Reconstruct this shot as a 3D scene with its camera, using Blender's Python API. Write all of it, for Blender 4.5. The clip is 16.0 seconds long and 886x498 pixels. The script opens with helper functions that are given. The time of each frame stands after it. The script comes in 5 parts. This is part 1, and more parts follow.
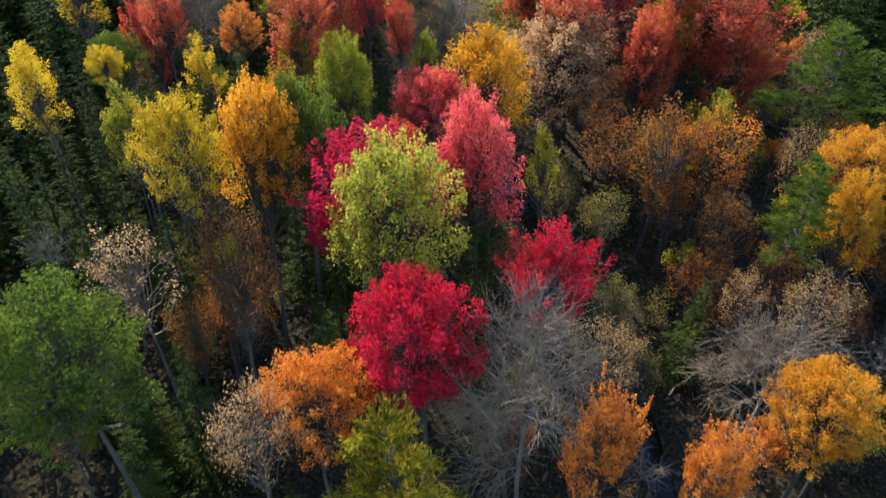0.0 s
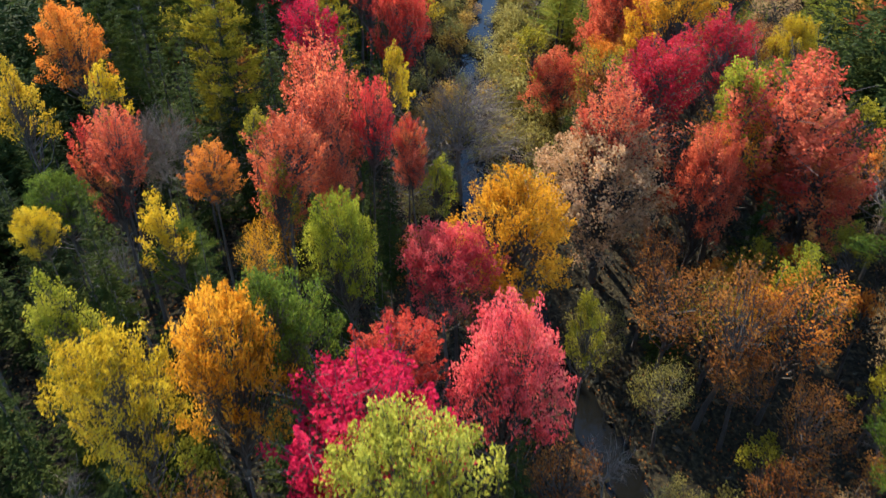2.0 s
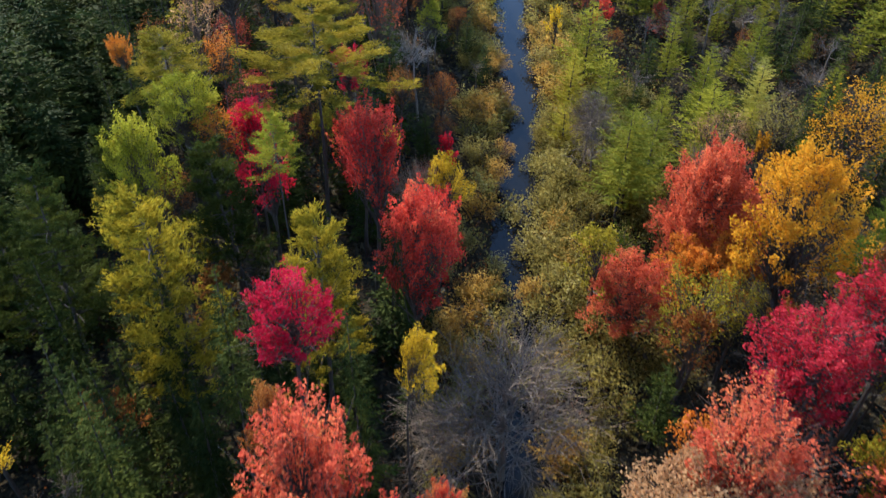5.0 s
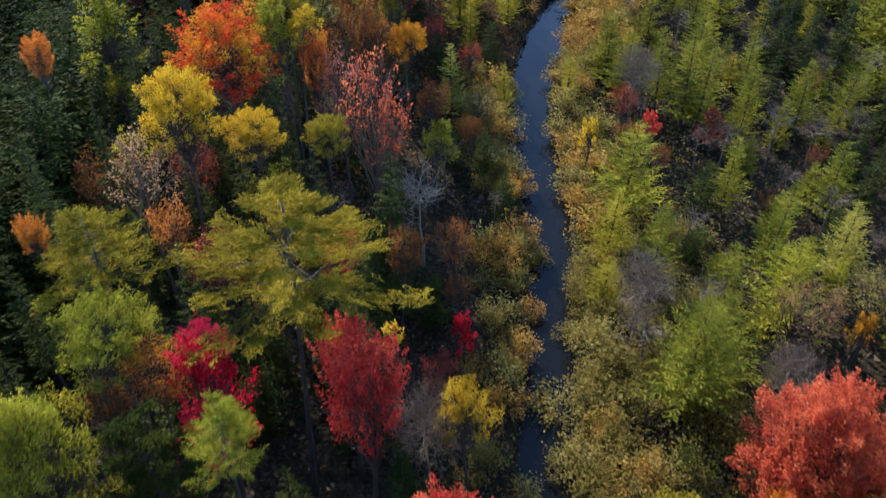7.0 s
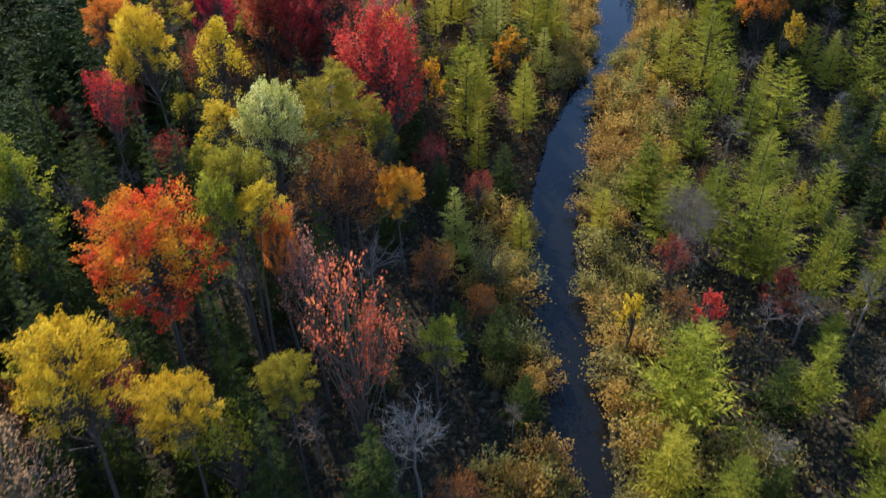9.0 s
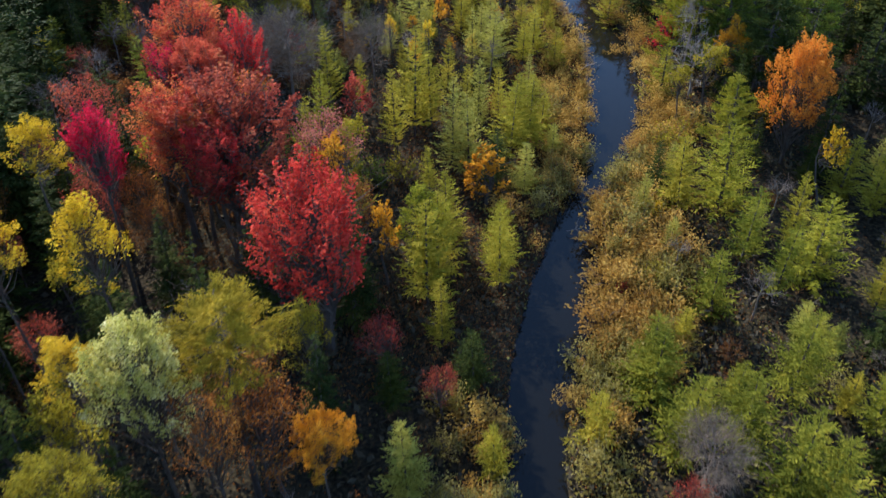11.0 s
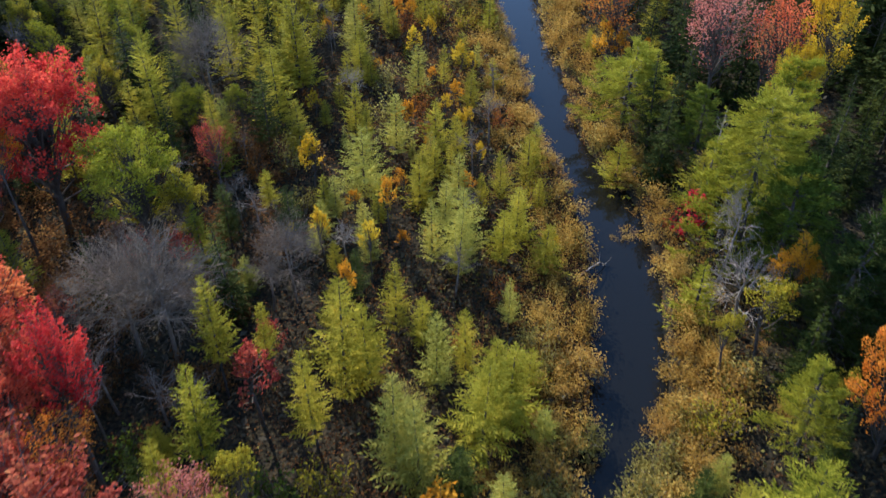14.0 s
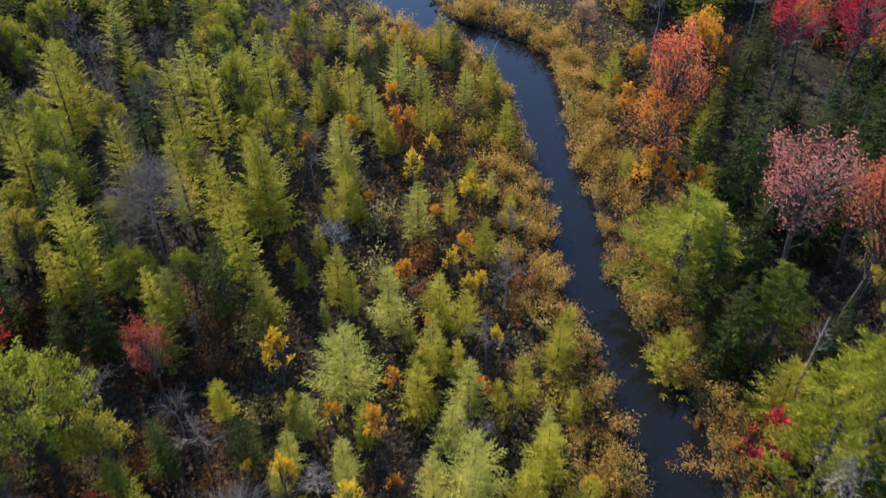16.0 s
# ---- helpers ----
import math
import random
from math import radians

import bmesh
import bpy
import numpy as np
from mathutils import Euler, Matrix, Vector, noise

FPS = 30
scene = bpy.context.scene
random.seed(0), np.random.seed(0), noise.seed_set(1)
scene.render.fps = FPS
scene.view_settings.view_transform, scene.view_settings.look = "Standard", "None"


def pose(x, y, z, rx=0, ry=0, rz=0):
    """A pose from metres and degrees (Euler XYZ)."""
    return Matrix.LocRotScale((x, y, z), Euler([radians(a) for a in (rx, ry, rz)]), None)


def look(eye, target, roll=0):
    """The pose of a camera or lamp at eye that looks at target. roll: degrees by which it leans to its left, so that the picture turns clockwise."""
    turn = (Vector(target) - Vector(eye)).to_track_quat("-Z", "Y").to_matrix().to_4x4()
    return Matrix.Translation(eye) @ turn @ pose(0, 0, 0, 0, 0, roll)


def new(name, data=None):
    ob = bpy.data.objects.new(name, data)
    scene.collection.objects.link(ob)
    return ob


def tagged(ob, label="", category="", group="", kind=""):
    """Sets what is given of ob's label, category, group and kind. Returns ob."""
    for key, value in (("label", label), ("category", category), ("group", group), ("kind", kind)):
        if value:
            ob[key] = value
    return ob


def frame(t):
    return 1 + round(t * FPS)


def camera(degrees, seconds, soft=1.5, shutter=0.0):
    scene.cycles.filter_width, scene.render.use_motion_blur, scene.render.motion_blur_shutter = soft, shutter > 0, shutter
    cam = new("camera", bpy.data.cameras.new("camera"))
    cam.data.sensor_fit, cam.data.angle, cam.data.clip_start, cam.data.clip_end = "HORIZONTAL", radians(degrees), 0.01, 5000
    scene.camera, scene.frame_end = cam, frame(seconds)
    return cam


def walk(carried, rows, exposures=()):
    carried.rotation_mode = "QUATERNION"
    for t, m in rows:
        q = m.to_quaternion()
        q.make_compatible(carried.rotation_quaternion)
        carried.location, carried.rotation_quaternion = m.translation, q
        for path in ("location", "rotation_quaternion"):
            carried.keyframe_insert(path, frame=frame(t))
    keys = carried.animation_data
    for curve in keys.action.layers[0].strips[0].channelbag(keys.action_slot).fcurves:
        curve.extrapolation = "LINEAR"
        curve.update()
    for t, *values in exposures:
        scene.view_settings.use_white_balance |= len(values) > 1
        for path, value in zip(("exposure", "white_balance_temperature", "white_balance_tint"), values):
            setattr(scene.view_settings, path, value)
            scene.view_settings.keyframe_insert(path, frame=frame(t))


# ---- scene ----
cam = camera(54.0, 16.0, soft=1.5, shutter=0.35)
PATH = [
    (0, (0.153, -11.959, 37.555), (0.103, -4.668, 30.711), -0.29),
    (0.5, (-0.009, -9.183, 37.380), (-0.070, -1.860, 30.571), -0.37),
    (1, (-0.259, -6.174, 37.265), (-0.315, 1.167, 30.474), -0.31),
    (1.5, (-0.515, -3.018, 37.151), (-0.573, 4.343, 30.382), -0.29),
    (2, (-0.801, 0.270, 37.121), (-0.857, 7.640, 30.363), -0.11),
    (2.5, (-1.164, 3.699, 37.078), (-1.206, 11.073, 30.324), 0.04),
    (3, (-1.513, 7.144, 37.011), (-1.550, 14.527, 30.267), 0.15),
    (3.5, (-1.943, 10.720, 36.968), (-1.963, 18.097, 30.217), 0.35),
    (4, (-2.332, 14.289, 36.828), (-2.343, 21.676, 30.088), 0.46),
    (4.2, (-2.442, 15.696, 36.781), (-2.457, 23.089, 30.048), 0.35),
    (6.3, (-3.444, 31.046, 35.916), (-3.462, 38.567, 29.326), 0.32),
    (6.5, (-3.549, 32.647, 35.886), (-3.558, 40.175, 29.303), 0.33),
    (7, (-3.682, 36.652, 35.849), (-3.694, 44.188, 29.276), 0.37),
    (7.5, (-3.796, 40.699, 35.825), (-3.820, 48.242, 29.259), 0.28),
    (8, (-3.887, 44.780, 35.786), (-3.920, 52.333, 29.233), 0.18),
    (8.5, (-3.867, 48.928, 35.747), (-3.915, 56.489, 29.202), 0.04),
    (9, (-3.696, 53.076, 35.756), (-3.753, 60.638, 29.213), -0.05),
    (9.5, (-3.333, 57.213, 35.762), (-3.398, 64.772, 29.215), -0.13),
    (10, (-2.746, 61.352, 35.808), (-2.827, 68.895, 29.243), -0.24),
    (10.2, (-2.487, 62.958, 35.783), (-2.560, 70.503, 29.220), -0.30),
    (12.3, (-0.102, 80.332, 35.251), (-0.021, 87.873, 28.684), -0.19),
    (12.5, (0.087, 81.973, 35.231), (0.175, 89.512, 28.662), -0.22),
    (13, (0.514, 86.056, 35.175), (0.601, 93.598, 28.609), -0.16),
    (13.5, (0.748, 90.193, 35.138), (0.848, 97.733, 28.571), -0.07),
    (14, (0.933, 94.361, 35.193), (1.032, 101.891, 28.613), -0.00),
    (14.5, (1.125, 98.489, 35.181), (1.205, 106.019, 28.602), -0.02),
    (15, (1.146, 102.559, 35.062), (1.222, 110.111, 28.508), -0.00),
    (15.5, (1.132, 106.723, 35.038), (1.195, 114.283, 28.493), -0.06),
    (16, (1.102, 110.959, 35.045), (1.147, 118.521, 28.502), -0.16),
]
walk(cam, [(t, look(eye, target, roll)) for t, eye, target, roll in PATH], exposures=[(0, 1.95, 6450, 8), (3, 2.12, 6450, 8), (6.5, 1.66, 6050, 14), (9, 1.66, 6050, 12), (13.5, 1.68, 6000, 12), (16, 1.76, 6150, 15)])

# ---------------------------------------------------------------- light
SUN_ELEVATION, SUN_AZIMUTH = radians(30), radians(-25)  # azimuth from +y towards +x
TO_SUN = Vector((math.sin(SUN_AZIMUTH) * math.cos(SUN_ELEVATION), math.cos(SUN_AZIMUTH) * math.cos(SUN_ELEVATION), math.sin(SUN_ELEVATION)))

world = bpy.data.worlds.new("sky")
scene.world = world
world.use_nodes = True
sky = world.node_tree.nodes.new("ShaderNodeTexSky")
sky.sky_type, sky.sun_disc = "NISHITA", False
sky.ozone_density, sky.dust_density, sky.air_density = 4.0, 0.0, 1.0
sky.sun_elevation, sky.sun_rotation = SUN_ELEVATION, SUN_AZIMUTH
background = world.node_tree.nodes["Background"]
background.inputs["Strength"].default_value = 0.15
world.node_tree.links.new(sky.outputs[0], background.inputs["Color"])

sun = new("sun", bpy.data.lights.new("sun", "SUN"))
sun.data.energy, sun.data.angle, sun.data.color = 3.4, radians(0.6), (1.0, 0.93, 0.82)
sun.matrix_world = look(TO_SUN * 300, (0, 0, 0))


# ---------------------------------------------------------------- materials
def material(name):
    m = bpy.data.materials.new(name)
    m.use_nodes = True
    m.node_tree.nodes.clear()
    return m, m.node_tree.nodes, m.node_tree.links


def ramp(nodes, stops):
    r = nodes.new("ShaderNodeValToRGB")
    els = r.color_ramp.elements
    while len(els) < len(stops):
        els.new(0.5)
    for e, (at, c) in zip(els, stops):
        e.position, e.color = at, (*c, 1)
    return r


def leaf_material(name, dark, mid, light, odd, glow=0.5, patchy=0.5):
    """Foliage: every leaf has its own shade, limbs differ from one another, and each tree leans a little to one hue."""
    m, nodes, links = material(name)
    out, mix = nodes.new("ShaderNodeOutputMaterial"), nodes.new("ShaderNodeMixShader")
    geo, info, coord = nodes.new("ShaderNodeNewGeometry"), nodes.new("ShaderNodeObjectInfo"), nodes.new("ShaderNodeTexCoord")
    clumps = nodes.new("ShaderNodeTexNoise")
    clumps.noise_dimensions = "4D"
    clumps.inputs["Scale"].default_value, clumps.inputs["Detail"].default_value = 0.45, 2.0
    links.new(coord.outputs["Object"], clumps.inputs["Vector"])
    shift = nodes.new("ShaderNodeMath")
    shift.operation = "MULTIPLY"
    shift.inputs[1].default_value = 40.0
    links.new(info.outputs["Random"], shift.inputs[0])
    links.new(shift.outputs[0], clumps.inputs["W"])
    blend = nodes.new("ShaderNodeMath")
    blend.operation = "MULTIPLY_ADD"
    blend.inputs[1].default_value = 1 - patchy
    links.new(geo.outputs["Random Per Island"], blend.inputs[0])
    spread = nodes.new("ShaderNodeMapRange")
    spread.inputs["From Min"].default_value, spread.inputs["From Max"].default_value = 0.3, 0.7
    spread.inputs["To Min"].default_value, spread.inputs["To Max"].default_value = 0.0, patchy
    links.new(clumps.outputs["Fac"], spread.inputs["Value"])
    links.new(spread.outputs["Result"], blend.inputs[2])
    shades = ramp(nodes, ((0.0, dark), (0.35, mid), (0.75, light), (1.0, odd)))
    links.new(blend.outputs[0], shades.inputs["Fac"])
    hue = nodes.new("ShaderNodeHueSaturation")
    turn = nodes.new("ShaderNodeMapRange")
    turn.inputs["To Min"].default_value, turn.inputs["To Max"].default_value = 0.495, 0.505
    value = nodes.new("ShaderNodeMapRange")
    value.inputs["To Min"].default_value, value.inputs["To Max"].default_value = 0.85, 1.15
    links.new(info.outputs["Random"], turn.inputs["Value"])
    links.new(clumps.outputs["Fac"], value.inputs["Value"])
    links.new(turn.outputs["Result"], hue.inputs["Hue"])
    links.new(value.outputs["Result"], hue.inputs["Value"])
    links.new(shades.outputs["Color"], hue.inputs["Color"])
    face, back = nodes.new("ShaderNodeBsdfPrincipled"), nodes.new("ShaderNodeBsdfTranslucent")
    face.inputs["Roughness"].default_value, face.inputs["Specular IOR Level"].default_value = 0.7, 0.03
    mix.inputs["Fac"].default_value = glow
    for shader, socket in ((face, "Base Color"), (back, "Color")):
        links.new(hue.outputs["Color"], shader.inputs[socket])
    links.new(face.outputs[0], mix.inputs[1])
    links.new(back.outputs[0], mix.inputs[2])
    links.new(mix.outputs[0], out.inputs["Surface"])
    return m


def bark_material(name, dark, light, scale=6.0):
    m, nodes, links = material(name)
    out, face, coord = nodes.new("ShaderNodeOutputMaterial"), nodes.new("ShaderNodeBsdfPrincipled"), nodes.new("ShaderNodeTexCoord")
    grain, stains, bump = nodes.new("ShaderNodeTexNoise"), nodes.new("ShaderNodeTexNoise"), nodes.new("ShaderNodeBump")
    stretch = nodes.new("ShaderNodeMapping")
    stretch.inputs["Scale"].default_value = (scale, scale, scale * 0.25)
    links.new(coord.outputs["Object"], stretch.inputs["Vector"])
    links.new(stretch.outputs[0], grain.inputs["Vector"])
    links.new(coord.outputs["Object"], stains.inputs["Vector"])
    grain.inputs["Detail"].default_value, stains.inputs["Scale"].default_value = 6.0, 0.7
    both = nodes.new("ShaderNodeMath")
    both.operation = "MULTIPLY"
    links.new(grain.outputs["Fac"], both.inputs[0])
    links.new(stains.outputs["Fac"], both.inputs[1])
    shades = ramp(nodes, ((0.1, dark), (0.38, light)))
    links.new(both.outputs[0], shades.inputs["Fac"])
    links.new(shades.outputs["Color"], face.inputs["Base Color"])
    links.new(grain.outputs["Fac"], bump.inputs["Height"])
    bump.inputs["Distance"].default_value = 0.02
    links.new(bump.outputs[0], face.inputs["Normal"])
    face.inputs["Roughness"].default_value = 0.9
    links.new(face.outputs[0], out.inputs["Surface"])
    return m


LEAF = {
    "crimson": leaf_material("crimson leaves", (0.20, 0.005, 0.014), (0.42, 0.010, 0.030), (0.58, 0.022, 0.058), (0.62, 0.05, 0.08), patchy=0.6),
    "magenta": leaf_material("purple-red leaves", (0.19, 0.008, 0.016), (0.38, 0.016, 0.034), (0.53, 0.045, 0.065), (0.55, 0.10, 0.09), patchy=0.55),
    "scarlet": leaf_material("scarlet leaves", (0.25, 0.013, 0.012), (0.48, 0.035, 0.030), (0.62, 0.09, 0.055), (0.60, 0.18, 0.07), patchy=0.6),
    "coral": leaf_material("coral red leaves", (0.32, 0.04, 0.024), (0.53, 0.095, 0.045), (0.66, 0.175, 0.075), (0.62, 0.28, 0.08), patchy=0.6),
    "orange": leaf_material("orange leaves", (0.28, 0.07, 0.012), (0.55, 0.16, 0.02), (0.68, 0.27, 0.04), (0.60, 0.12, 0.03), patchy=0.6),
    "flame": leaf_material("red and yellow leaves", (0.56, 0.022, 0.02), (0.60, 0.055, 0.02), (0.60, 0.30, 0.02), (0.58, 0.44, 0.03), patchy=0.86),
    "gold": leaf_material("golden leaves", (0.28, 0.11, 0.01), (0.52, 0.22, 0.014), (0.63, 0.31, 0.025), (0.58, 0.36, 0.04), patchy=0.6),
    "yellow": leaf_material("yellow leaves", (0.28, 0.17, 0.01), (0.50, 0.31, 0.014), (0.63, 0.43, 0.03), (0.57, 0.42, 0.06)),
    "mustard": leaf_material("olive-gold leaves", (0.16, 0.10, 0.008), (0.38, 0.24, 0.014), (0.54, 0.35, 0.026), (0.42, 0.36, 0.04), patchy=0.6),
    "mossy": leaf_material("soft yellow-green leaves", (0.09, 0.085, 0.01), (0.26, 0.24, 0.028), (0.42, 0.385, 0.055), (0.42, 0.26, 0.04), patchy=0.55),
    "olive": leaf_material("olive leaves", (0.07, 0.058, 0.008), (0.21, 0.17, 0.016), (0.38, 0.32, 0.03), (0.42, 0.27, 0.03)),
    "lime": leaf_material("yellow-green leaves", (0.055, 0.065, 0.007), (0.19, 0.19, 0.016), (0.36, 0.33, 0.032), (0.44, 0.36, 0.045), 0.4, patchy=0.6),
    "green": leaf_material("green leaves", (0.025, 0.038, 0.007), (0.068, 0.098, 0.014), (0.135, 0.17, 0.022), (0.22, 0.22, 0.03)),
    "rust": leaf_material("rust brown leaves", (0.085, 0.028, 0.010), (0.20, 0.068, 0.018), (0.33, 0.135, 0.03), (0.38, 0.22, 0.05)),
    "tan": leaf_material("pale brown leaves", (0.13, 0.075, 0.03), (0.28, 0.16, 0.065), (0.42, 0.26, 0.12), (0.45, 0.30, 0.10)),
    "pink": leaf_material("dull pink-red leaves", (0.20, 0.05, 0.035), (0.38, 0.11, 0.08), (0.52, 0.20, 0.15), (0.45, 0.26, 0.14)),
    "larch": leaf_material("yellow-green larch needles", (0.11, 0.105, 0.012), (0.265, 0.24, 0.024), (0.42, 0.355, 0.04), (0.50, 0.38, 0.05), 0.55, patchy=0.6),
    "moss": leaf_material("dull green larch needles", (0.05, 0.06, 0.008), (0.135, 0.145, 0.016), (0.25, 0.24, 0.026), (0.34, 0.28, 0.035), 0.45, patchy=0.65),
    "pale": leaf_material("pale straw-green needles", (0.15, 0.15, 0.025), (0.31, 0.295, 0.055), (0.45, 0.41, 0.085), (0.50, 0.40, 0.08), 0.58),
    "pine": leaf_material("yellowish pine needles", (0.035, 0.034, 0.006), (0.19, 0.15, 0.012), (0.41, 0.30, 0.024), (0.48, 0.34, 0.03), 0.35, patchy=0.6),
    "spruce": leaf_material("dark spruce needles", (0.009, 0.015, 0.004), (0.022, 0.033, 0.008), (0.050, 0.062, 0.012), (0.08, 0.085, 0.016), 0.25, patchy=0.75),
    "fir": leaf_material("green fir needles", (0.010, 0.017, 0.004), (0.026, 0.038, 0.008), (0.058, 0.070, 0.012), (0.10, 0.10, 0.016), 0.3, patchy=0.7),
    "alder": leaf_material("olive-brown alder leaves", (0.08, 0.062, 0.016), (0.20, 0.16, 0.036), (0.33, 0.275, 0.075), (0.46, 0.40, 0.17)),
    "bracken": leaf_material("yellow-brown shrub leaves", (0.16, 0.08, 0.018), (0.34, 0.19, 0.04), (0.50, 0.32, 0.075), (0.54, 0.42, 0.12)),
    "heath": leaf_material("red-brown heath leaves", (0.05, 0.021, 0.010), (0.11, 0.05, 0.02), (0.18, 0.09, 0.03), (0.22, 0.14, 0.04)),
    "ember": leaf_material("red and orange leaves", (0.34, 0.02, 0.026), (0.50, 0.06, 0.038), (0.60, 0.19, 0.058), (0.62, 0.33, 0.07), patchy=0.8),
    "russet": leaf_material("dull russet leaves", (0.15, 0.020, 0.018), (0.30, 0.048, 0.034), (0.42, 0.105, 0.055), (0.46, 0.20, 0.07), patchy=0.65),
    "brush": leaf_material("grey-brown brushwood", (0.030, 0.025, 0.018), (0.058, 0.048, 0.032), (0.088, 0.074, 0.046), (0.12, 0.09, 0.05), 0.2),
    "peach": leaf_material("faded pinkish brown leaves", (0.27, 0.14, 0.06), (0.44, 0.245, 0.115), (0.56, 0.34, 0.17), (0.56, 0.23, 0.10), patchy=0.65),
    "rose": leaf_material("rose red leaves", (0.34, 0.025, 0.03), (0.55, 0.06, 0.06), (0.67, 0.135, 0.11), (0.65, 0.22, 0.12), patchy=0.6),
    "birch": leaf_material("whitish green leaves", (0.17, 0.18, 0.03), (0.36, 0.35, 0.07), (0.52, 0.48, 0.16), (0.62, 0.58, 0.34)),
}
BARK = bark_material("grey bark", (0.026, 0.02, 0.015), (0.095, 0.072, 0.054))
TWIG = bark_material("grey-brown twigs", (0.07, 0.047, 0.031), (0.18, 0.128, 0.09))
PALE_TWIG = bark_material("pale weathered wood", (0.13, 0.103, 0.078), (0.32, 0.26, 0.2))
HAZE_TWIG = bark_material("brownish grey twigs", (0.105, 0.07, 0.042), (0.22, 0.155, 0.097))
LIMB = bark_material("pale grey limbs", (0.085, 0.065, 0.048), (0.20, 0.158, 0.12))
DARK_BARK = bark_material("dark conifer bark", (0.02, 0.016, 0.012), (0.07, 0.055, 0.045))


def ground_material():
    m, nodes, links = material("forest floor")
    out, face, coord = nodes.new("ShaderNodeOutputMaterial"), nodes.new("ShaderNodeBsdfPrincipled"), nodes.new("ShaderNodeTexCoord")
    litter, patches, bump = nodes.new("ShaderNodeTexNoise"), nodes.new("ShaderNodeTexNoise"), nodes.new("ShaderNodeBump")
    litter.inputs["Scale"].default_value, litter.inputs["Detail"].default_value = 5.0, 8.0
    patches.inputs["Scale"].default_value, patches.inputs["Detail"].default_value = 0.12, 4.0
    for n in (litter, patches):
        links.new(coord.outputs["Object"], n.inputs["Vector"])
    a = ramp(nodes, ((0.35, (0.014, 0.010, 0.008)), (0.55, (0.036, 0.026, 0.016)), (0.74, (0.085, 0.052, 0.026))))
    b = ramp(nodes, ((0.35, (0.012, 0.012, 0.009)), (0.55, (0.030, 0.028, 0.015)), (0.74, (0.065, 0.058, 0.024))))
    mix = nodes.new("ShaderNodeMix")
    mix.data_type = "RGBA"
    links.new(litter.outputs["Fac"], a.inputs["Fac"])
    links.new(litter.outputs["Fac"], b.inputs["Fac"])
    links.new(patches.outputs["Fac"], mix.inputs["Factor"])
    links.new(a.outputs["Color"], mix.inputs["A"])
    links.new(b.outputs["Color"], mix.inputs["B"])
    links.new(mix.outputs["Result"], face.inputs["Base Color"])
    links.new(litter.outputs["Fac"], bump.inputs["Height"])
    bump.inputs["Distance"].default_value = 0.125
    links.new(bump.outputs[0], face.inputs["Normal"])
    face.inputs["Roughness"].default_value, face.inputs["Specular IOR Level"].default_value = 1.0, 0.05
    links.new(face.outputs[0], out.inputs["Surface"])
    return m


def water_material():
    m, nodes, links = material("dark brook water")
    out, face, coord = nodes.new("ShaderNodeOutputMaterial"), nodes.new("ShaderNodeBsdfPrincipled"), nodes.new("ShaderNodeTexCoord")
    ripples, bump = nodes.new("ShaderNodeTexNoise"), nodes.new("ShaderNodeBump")
    ripples.inputs["Scale"].default_value, ripples.inputs["Detail"].default_value = 2.2, 3.0
    links.new(coord.outputs["Object"], ripples.inputs["Vector"])
    links.new(ripples.outputs["Fac"], bump.inputs["Height"])
    bump.inputs["Distance"].default_value, bump.inputs["Strength"].default_value = 0.01, 0.12
    links.new(bump.outputs[0], face.inputs["Normal"])
    face.inputs["Base Color"].default_value = (0.006, 0.006, 0.005, 1)
    face.inputs["Roughness"].default_value, face.inputs["IOR"].default_value = 0.04, 1.333
    face.inputs["Specular IOR Level"].default_value = 0.27
    links.new(face.outputs[0], out.inputs["Surface"])
    return m


GROUND, WATER = ground_material(), water_material()

# ---------------------------------------------------------------- the brook's line: x, y, half width
LOWER = [(16, -157, 0.6), (13, -20, 0.5), (11, 8, 0.5), (8.5, 22, 0.6), (5.2, 31, 0.7), (2.6, 38, 0.9), (1.2, 44, 0.9), (1.0, 52, 0.85), (1.15, 58, 0.95), (1.42, 62.4, 1.1), (1.85, 66, 1.2), (2.3, 70, 1.15), (2.8, 74.6, 1.15), (3.0, 80, 1.15),
         (2.97, 86.4, 1.25), (2.68, 91, 1.4), (2.75, 94.5, 1.25), (3.4, 98, 1.45), (4.15, 101, 1.75), (4.95, 103.7, 1.85), (5.95, 107.2, 1.9), (7.0, 110.8, 1.6)]
UPPER = [(7.7, 114.6, 1.3), (9.0, 118, 1.3), (10.3, 120.9, 1.5), (10.85, 123.2, 1.85), (11.25, 125.8, 1.9), (11.7, 128.6, 1.8), (12.1, 132, 1.95), (12.15, 135.5, 1.8), (11.95, 139.2, 1.65), (11.1, 141.8, 1.2), (10.6, 144, 1.2), (9.95, 146.5, 1.3),
         (9.6, 149.5, 1.35), (9.65, 152.2, 1.4), (9.5, 155.4, 1.45), (9.4, 158.8, 1.5), (8.9, 162.6, 1.55), (8.8, 166.8, 1.55), (8.5, 171.3, 2.0), (7.3, 175.3, 2.3), (4.6, 178.5, 1.8), (1.1, 181, 1.7), (-1.7, 184.6, 2.4), (-4.2, 190, 2.8), (-8.5, 199, 2.8), (-25, 221, 2.5), (-68, 256, 2.2), (-144, 295, 2.2)]


